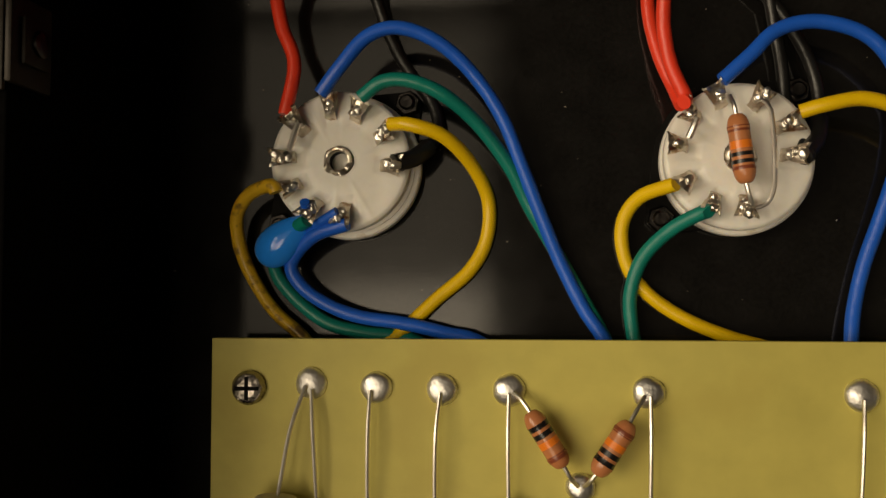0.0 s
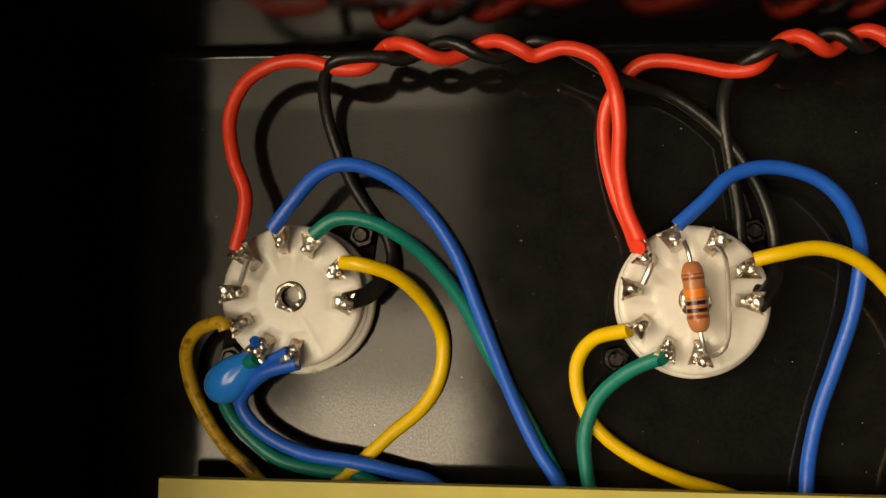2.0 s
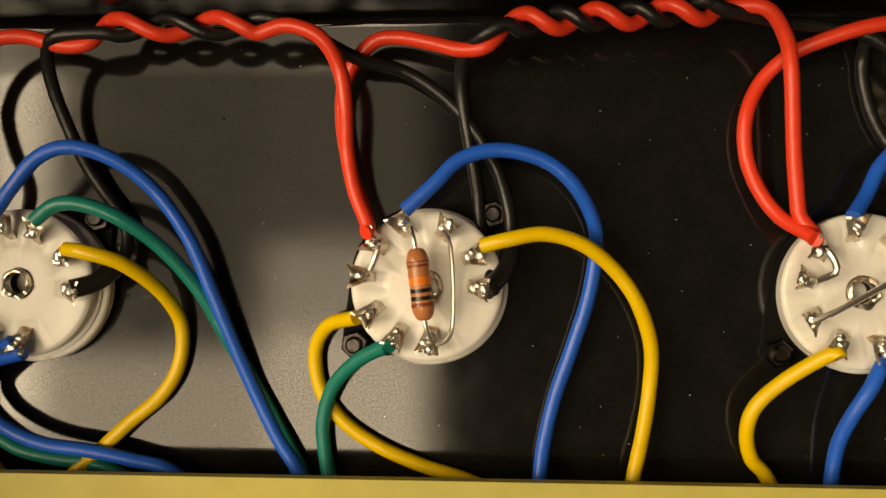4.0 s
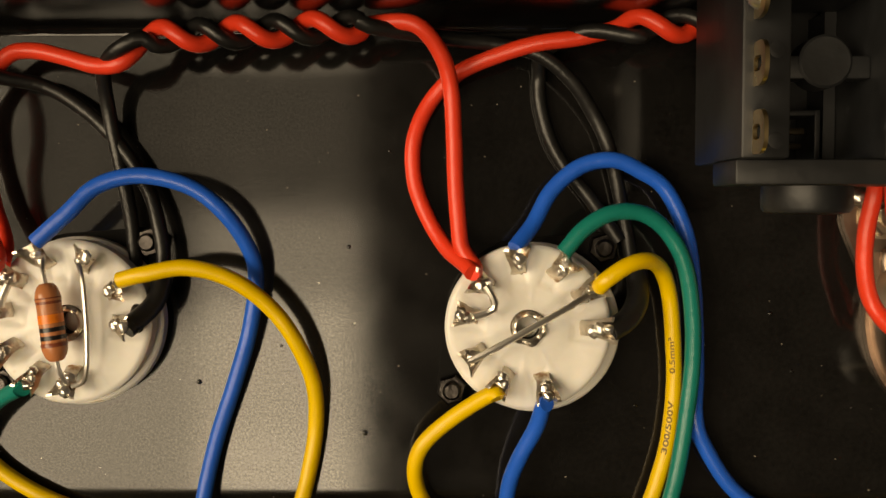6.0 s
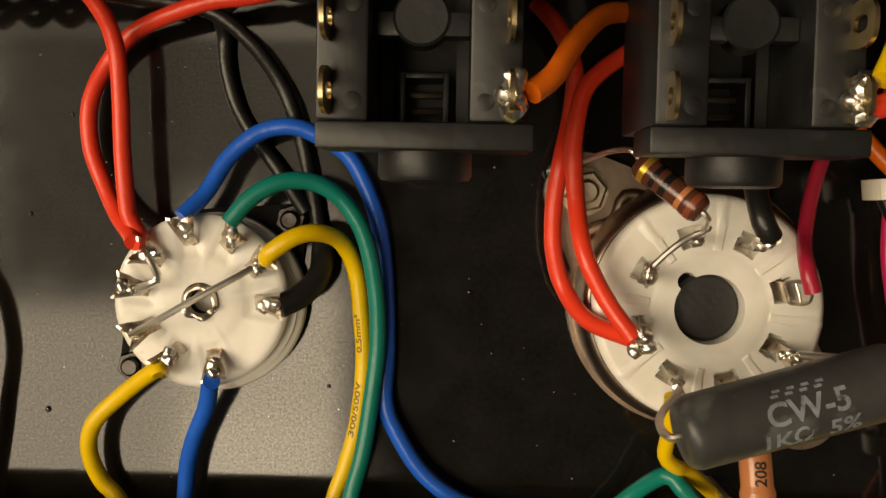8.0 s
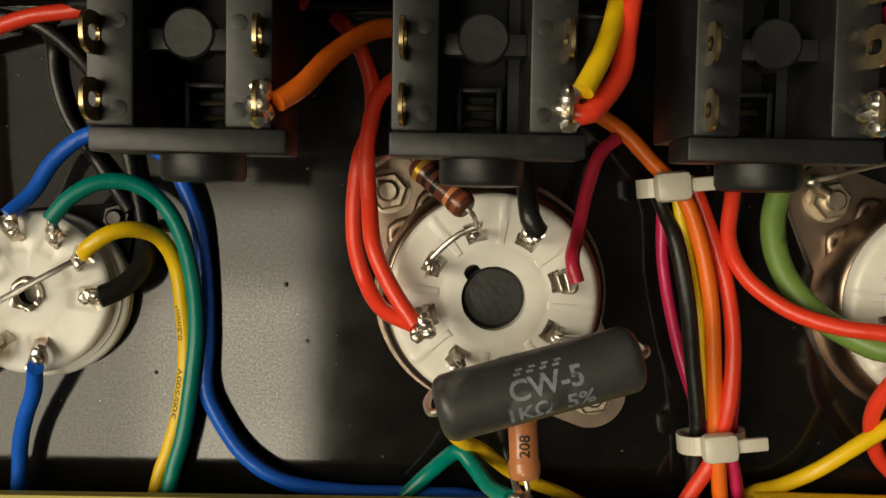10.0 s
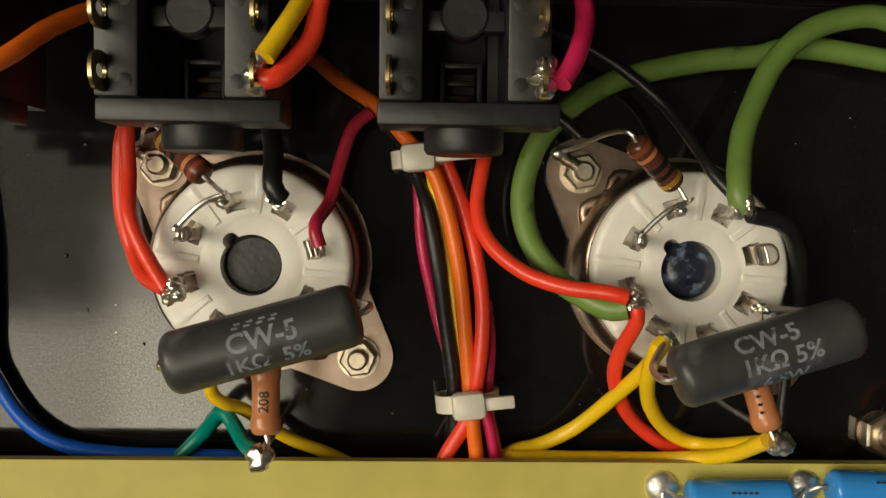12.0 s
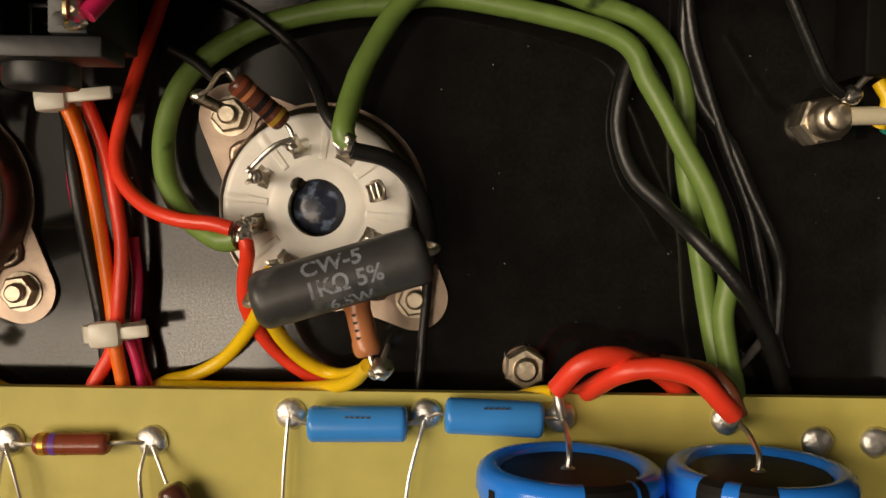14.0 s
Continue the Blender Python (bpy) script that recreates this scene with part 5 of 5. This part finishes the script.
for line in ([(-3.4, -32.9, 10.9), (-5.2, -39.0, 12.4), (-6.4, -46.5, 13.2), (-6.8, -48.5, 13.0)], [(-2.6, -33.6, 10.8), (-2.0, -42.0, 11.6), (-1.0, -64.0, 9.6)],
             [(6.0, -33.5, 10.9), (5.8, -42.0, 11.8), (5.6, -64.0, 9.6)], [(16.0, -33.8, 10.9), (15.4, -42.0, 11.8), (15.2, -64.0, 9.6)],
             [(25.7, -33.8, 10.9), (25.6, -42.0, 11.8), (25.7, -64.0, 9.6)], [(45.2, -33.9, 10.9), (45.1, -42.0, 11.8), (44.8, -64.0, 9.6)],
             [(73.4, -34.0, 10.9), (72.8, -42.0, 11.8), (72.0, -64.0, 9.6)], [(182.8, -34.2, 10.6), (184.6, -40.0, 12.0), (190.0, -60.0, 9.6)],
             [(192.6, -34.2, 10.6), (195.2, -40.0, 12.2), (198.5, -60.0, 9.6)], [(192.9, -34.2, 10.6), (192.4, -40.0, 12.2), (190.0, -60.0, 9.6)],
             [(212.7, -34.2, 10.6), (212.4, -41.0, 12.0), (216.0, -60.0, 9.6)], [(213.6, -34.2, 10.6), (216.2, -39.0, 12.6)],
             [(232.8, -30.0, 10.6), (232.3, -40.0, 11.8), (231.5, -62.0, 9.6)], [(252.0, -30.0, 10.6), (249.6, -41.0, 12.2), (249.0, -62.0, 9.6)]):
    placed("lead_wire", tube(bmesh.new(), line, 0.3, 8), BRIGHT, board, "thin tinned wire lead")

BANDS = [(0.26, 0.75, BAND_BLACK), (0.40, 0.75, BAND_BLACK), (0.56, 1.0, BAND_ORANGE), (0.80, 0.8, BAND_BROWN)]
axial("resistor", (28.6, -36.0, 12.6), (33.3, -43.4, 12.6), 1.48, TAN, "tan banded resistor slanting across the board", BANDS,
      [[(28.9, -36.4, 12.6), (27.6, -34.6, 12.0), (26.4, -33.6, 10.9)], [(33.0, -42.9, 12.6), (34.2, -45.0, 12.2), (35.2, -46.4, 10.6)]], 0.06, group="tan banded resistors on the board", blunt=1.5, tip=0.3)
axial("resistor", (42.3, -37.2, 12.6), (37.6, -44.4, 12.6), 1.48, TAN, "tan banded resistor slanting across the board", [(1 - a, w, m) for a, w, m in BANDS],
      [[(42.0, -37.6, 12.6), (43.2, -35.6, 12.0), (44.4, -33.9, 10.9)], [(37.9, -43.9, 12.6), (36.8, -45.4, 12.2), (36.0, -46.4, 10.6)]], 0.06, group="tan banded resistors on the board", blunt=1.5, tip=0.3)
axial("film_capacitor", (-6.9, -48.2, 13.2), (-7.6, -61.0, 13.2), 3.9, CREAM, "cream wrapped tubular capacitor on the board", (), [[(-7.6, -60.0, 13.2), (-7.8, -62.5, 12.0), (-8.0, -64.0, 9.8)]], category="capacitor")
axial("resistor", (25.7, -48.6, 12.0), (25.7, -57.5, 12.0), 1.75, CARBON, "brown carbon resistor standing in line with its lead", [(0.3, 0.8, BAND_BLACK), (0.5, 0.8, BAND_ORANGE)], ())
axial("resistor", (197.1, -34.0, 11.2), (207.8, -33.8, 11.2), 1.6, REDBROWN, "glossy dark red-brown resistor with gold and violet bands",
      [(0.13, 0.8, BAND_GOLD), (0.27, 0.9, BAND_VIOLET), (0.40, 0.8, BAND_BROWN), (0.92, 0.7, BAND_BROWN)],
      [[(197.6, -34.0, 11.2), (195.4, -34.1, 11.2), (193.8, -34.0, 10.4)], [(207.3, -33.8, 11.2), (210.0, -33.6, 11.3), (212.2, -33.8, 10.6)]])
axial("resistor", (216.4, -39.4, 12.4), (221.5, -49.0, 12.4), 2.1, CARBON, "dark brown resistor slanting away from its eyelet", [(0.5, 1.0, BAND_BLACK)], ())
for a, b, la in (((235.7, -30.5, 11.7), (249.7, -30.3, 11.7), "sky-blue epoxy tubular resistor lying between two eyelets"),
                 ((254.9, -29.0, 11.7), (268.8, -29.5, 11.7), "sky-blue epoxy tubular resistor tilted against a large capacitor")):
    root = axial("tubular_resistor", a, b, 2.55, CAPSKY, la, (), [[(a[0] + 0.6, a[1], 11.7), (a[0] - 1.0, a[1] + 0.2, 11.6), (a[0] - 2.2, -29.6, 10.8)],
                 [(b[0] - 0.6, b[1], 11.7), (b[0] + 1.0, b[1] + 0.2, 11.6), (b[0] + 2.2, -29.5, 10.8)]], group="sky-blue tubular resistors", blunt=0.3)
    bm = bmesh.new()
    for k in range(5):
        box(bm, ((a[0] + b[0]) / 2 - 1.6 + k * 0.75, a[1] + 1.35, 13.86), ((a[0] + b[0]) / 2 - 1.6 + k * 0.75 + 0.5, a[1] + 1.6, 13.96))
    placed("printed_bars", bm, INK_DARK, root, "small dark print", False)
axial("drop_capacitor", (175.6, -38.6, 12.4), (180.2, -35.6, 12.0), 2.3, CAPBLUE, "small glossy blue dipped capacitor on the board", (),
      [[(180.0, -35.7, 12.0), (181.6, -34.6, 11.4), (182.6, -34.0, 10.8)]], category="capacitor")


def can_capacitor(x, label, marks):
    """A large electrolytic can lying on the board, its bung towards the sockets."""
    root = thing("electrolytic_capacitor", x, -33.0, 9.2, label, "capacitor", "large blue electrolytic capacitors")
    r, zc = 12.2, 12.4
    prof = [(8.9, -0.9), (9.3, -0.1), (10.0, 0.3), (11.0, 0.25), (11.8, -0.35), (12.15, -1.2), (12.2, -3.0), (11.75, -4.2), (11.7, -5.0), (12.2, -6.2), (12.2, -44.0), (10.0, -46.0)]
    part("sleeve", lathe(bmesh.new(), [(0.5, -0.95)] + prof, 72, centre=(0, zc), axis="y"), CANBLUE, root, "glossy blue shrink sleeve")
    part("bung", lathe(bmesh.new(), [(0.4, -0.55), (8.7, -0.62), (9.0, -0.9)], 56, centre=(0, zc), axis="y"), RUBBER, root, "dark brown end bung")
    part("rivet", lathe(bmesh.new(), [(0.7, -0.3), (1.0, -0.6)], 16, centre=(-0.2, zc), axis="y"), BRIGHT, root)
    for a0, a1, y0, y1 in marks:
        bm, n = bmesh.new(), 12
        if y1 < -30:
            over = [(9.6, 0.16), (10.0, 0.36), (11.02, 0.31), (11.85, -0.3), (12.22, -1.2), (12.26, y0 - 0.2)]
            rows = [[bm.verts.new((r1 * math.sin(radians(a0 + (a1 - a0) * k / n)), yy, zc + r1 * math.cos(radians(a0 + (a1 - a0) * k / n)))) for k in range(n + 1)] for r1, yy in over]
            for lo, hi in zip(rows, rows[1:]):
                for k in range(n):
                    bm.faces.new((lo[k], lo[k + 1], hi[k + 1], hi[k]))
        for k in range(n):
            q = []
            for aa, yy in ((a0 + (a1 - a0) * k / n, y0), (a0 + (a1 - a0) * (k + 1) / n, y0), (a0 + (a1 - a0) * (k + 1) / n, y1), (a0 + (a1 - a0) * k / n, y1)):
                q.append(bm.verts.new((12.26 * math.sin(radians(aa)), yy, zc + 12.26 * math.cos(radians(aa)))))
            bm.faces.new(q)
        bmesh.ops.recalc_face_normals(bm, faces=bm.faces)
        part("printed_panel", bm, RUBBER, root, "black printed panel", False)
    placed("lead", tube(bmesh.new(), [(x - 0.2, -33.4, 21.6), (x, -31.4, 21.0), (x + 0.3, -29.9, 15.0), (x + 0.3, -29.6, 10.8)], 0.42, 8), BRIGHT, root)
    return root


can_capacitor(271.2, "large blue electrolytic capacitor can lying on the board", [(1, 34, -1.7, -40), (37, 44, -1.7, -40), (-62, -56, -1.7, -5.8), (50, 66, -2.2, -2.9)])
can_capacitor(296.0, "large blue electrolytic capacitor can beside its twin", [(-56, -40, -1.7, -40), (-30, -8, -1.7, -40), (-2, 14, -2.0, -3.2), (38, 42, -1.8, -3.6), (46, 50, -1.8, -3.6)])
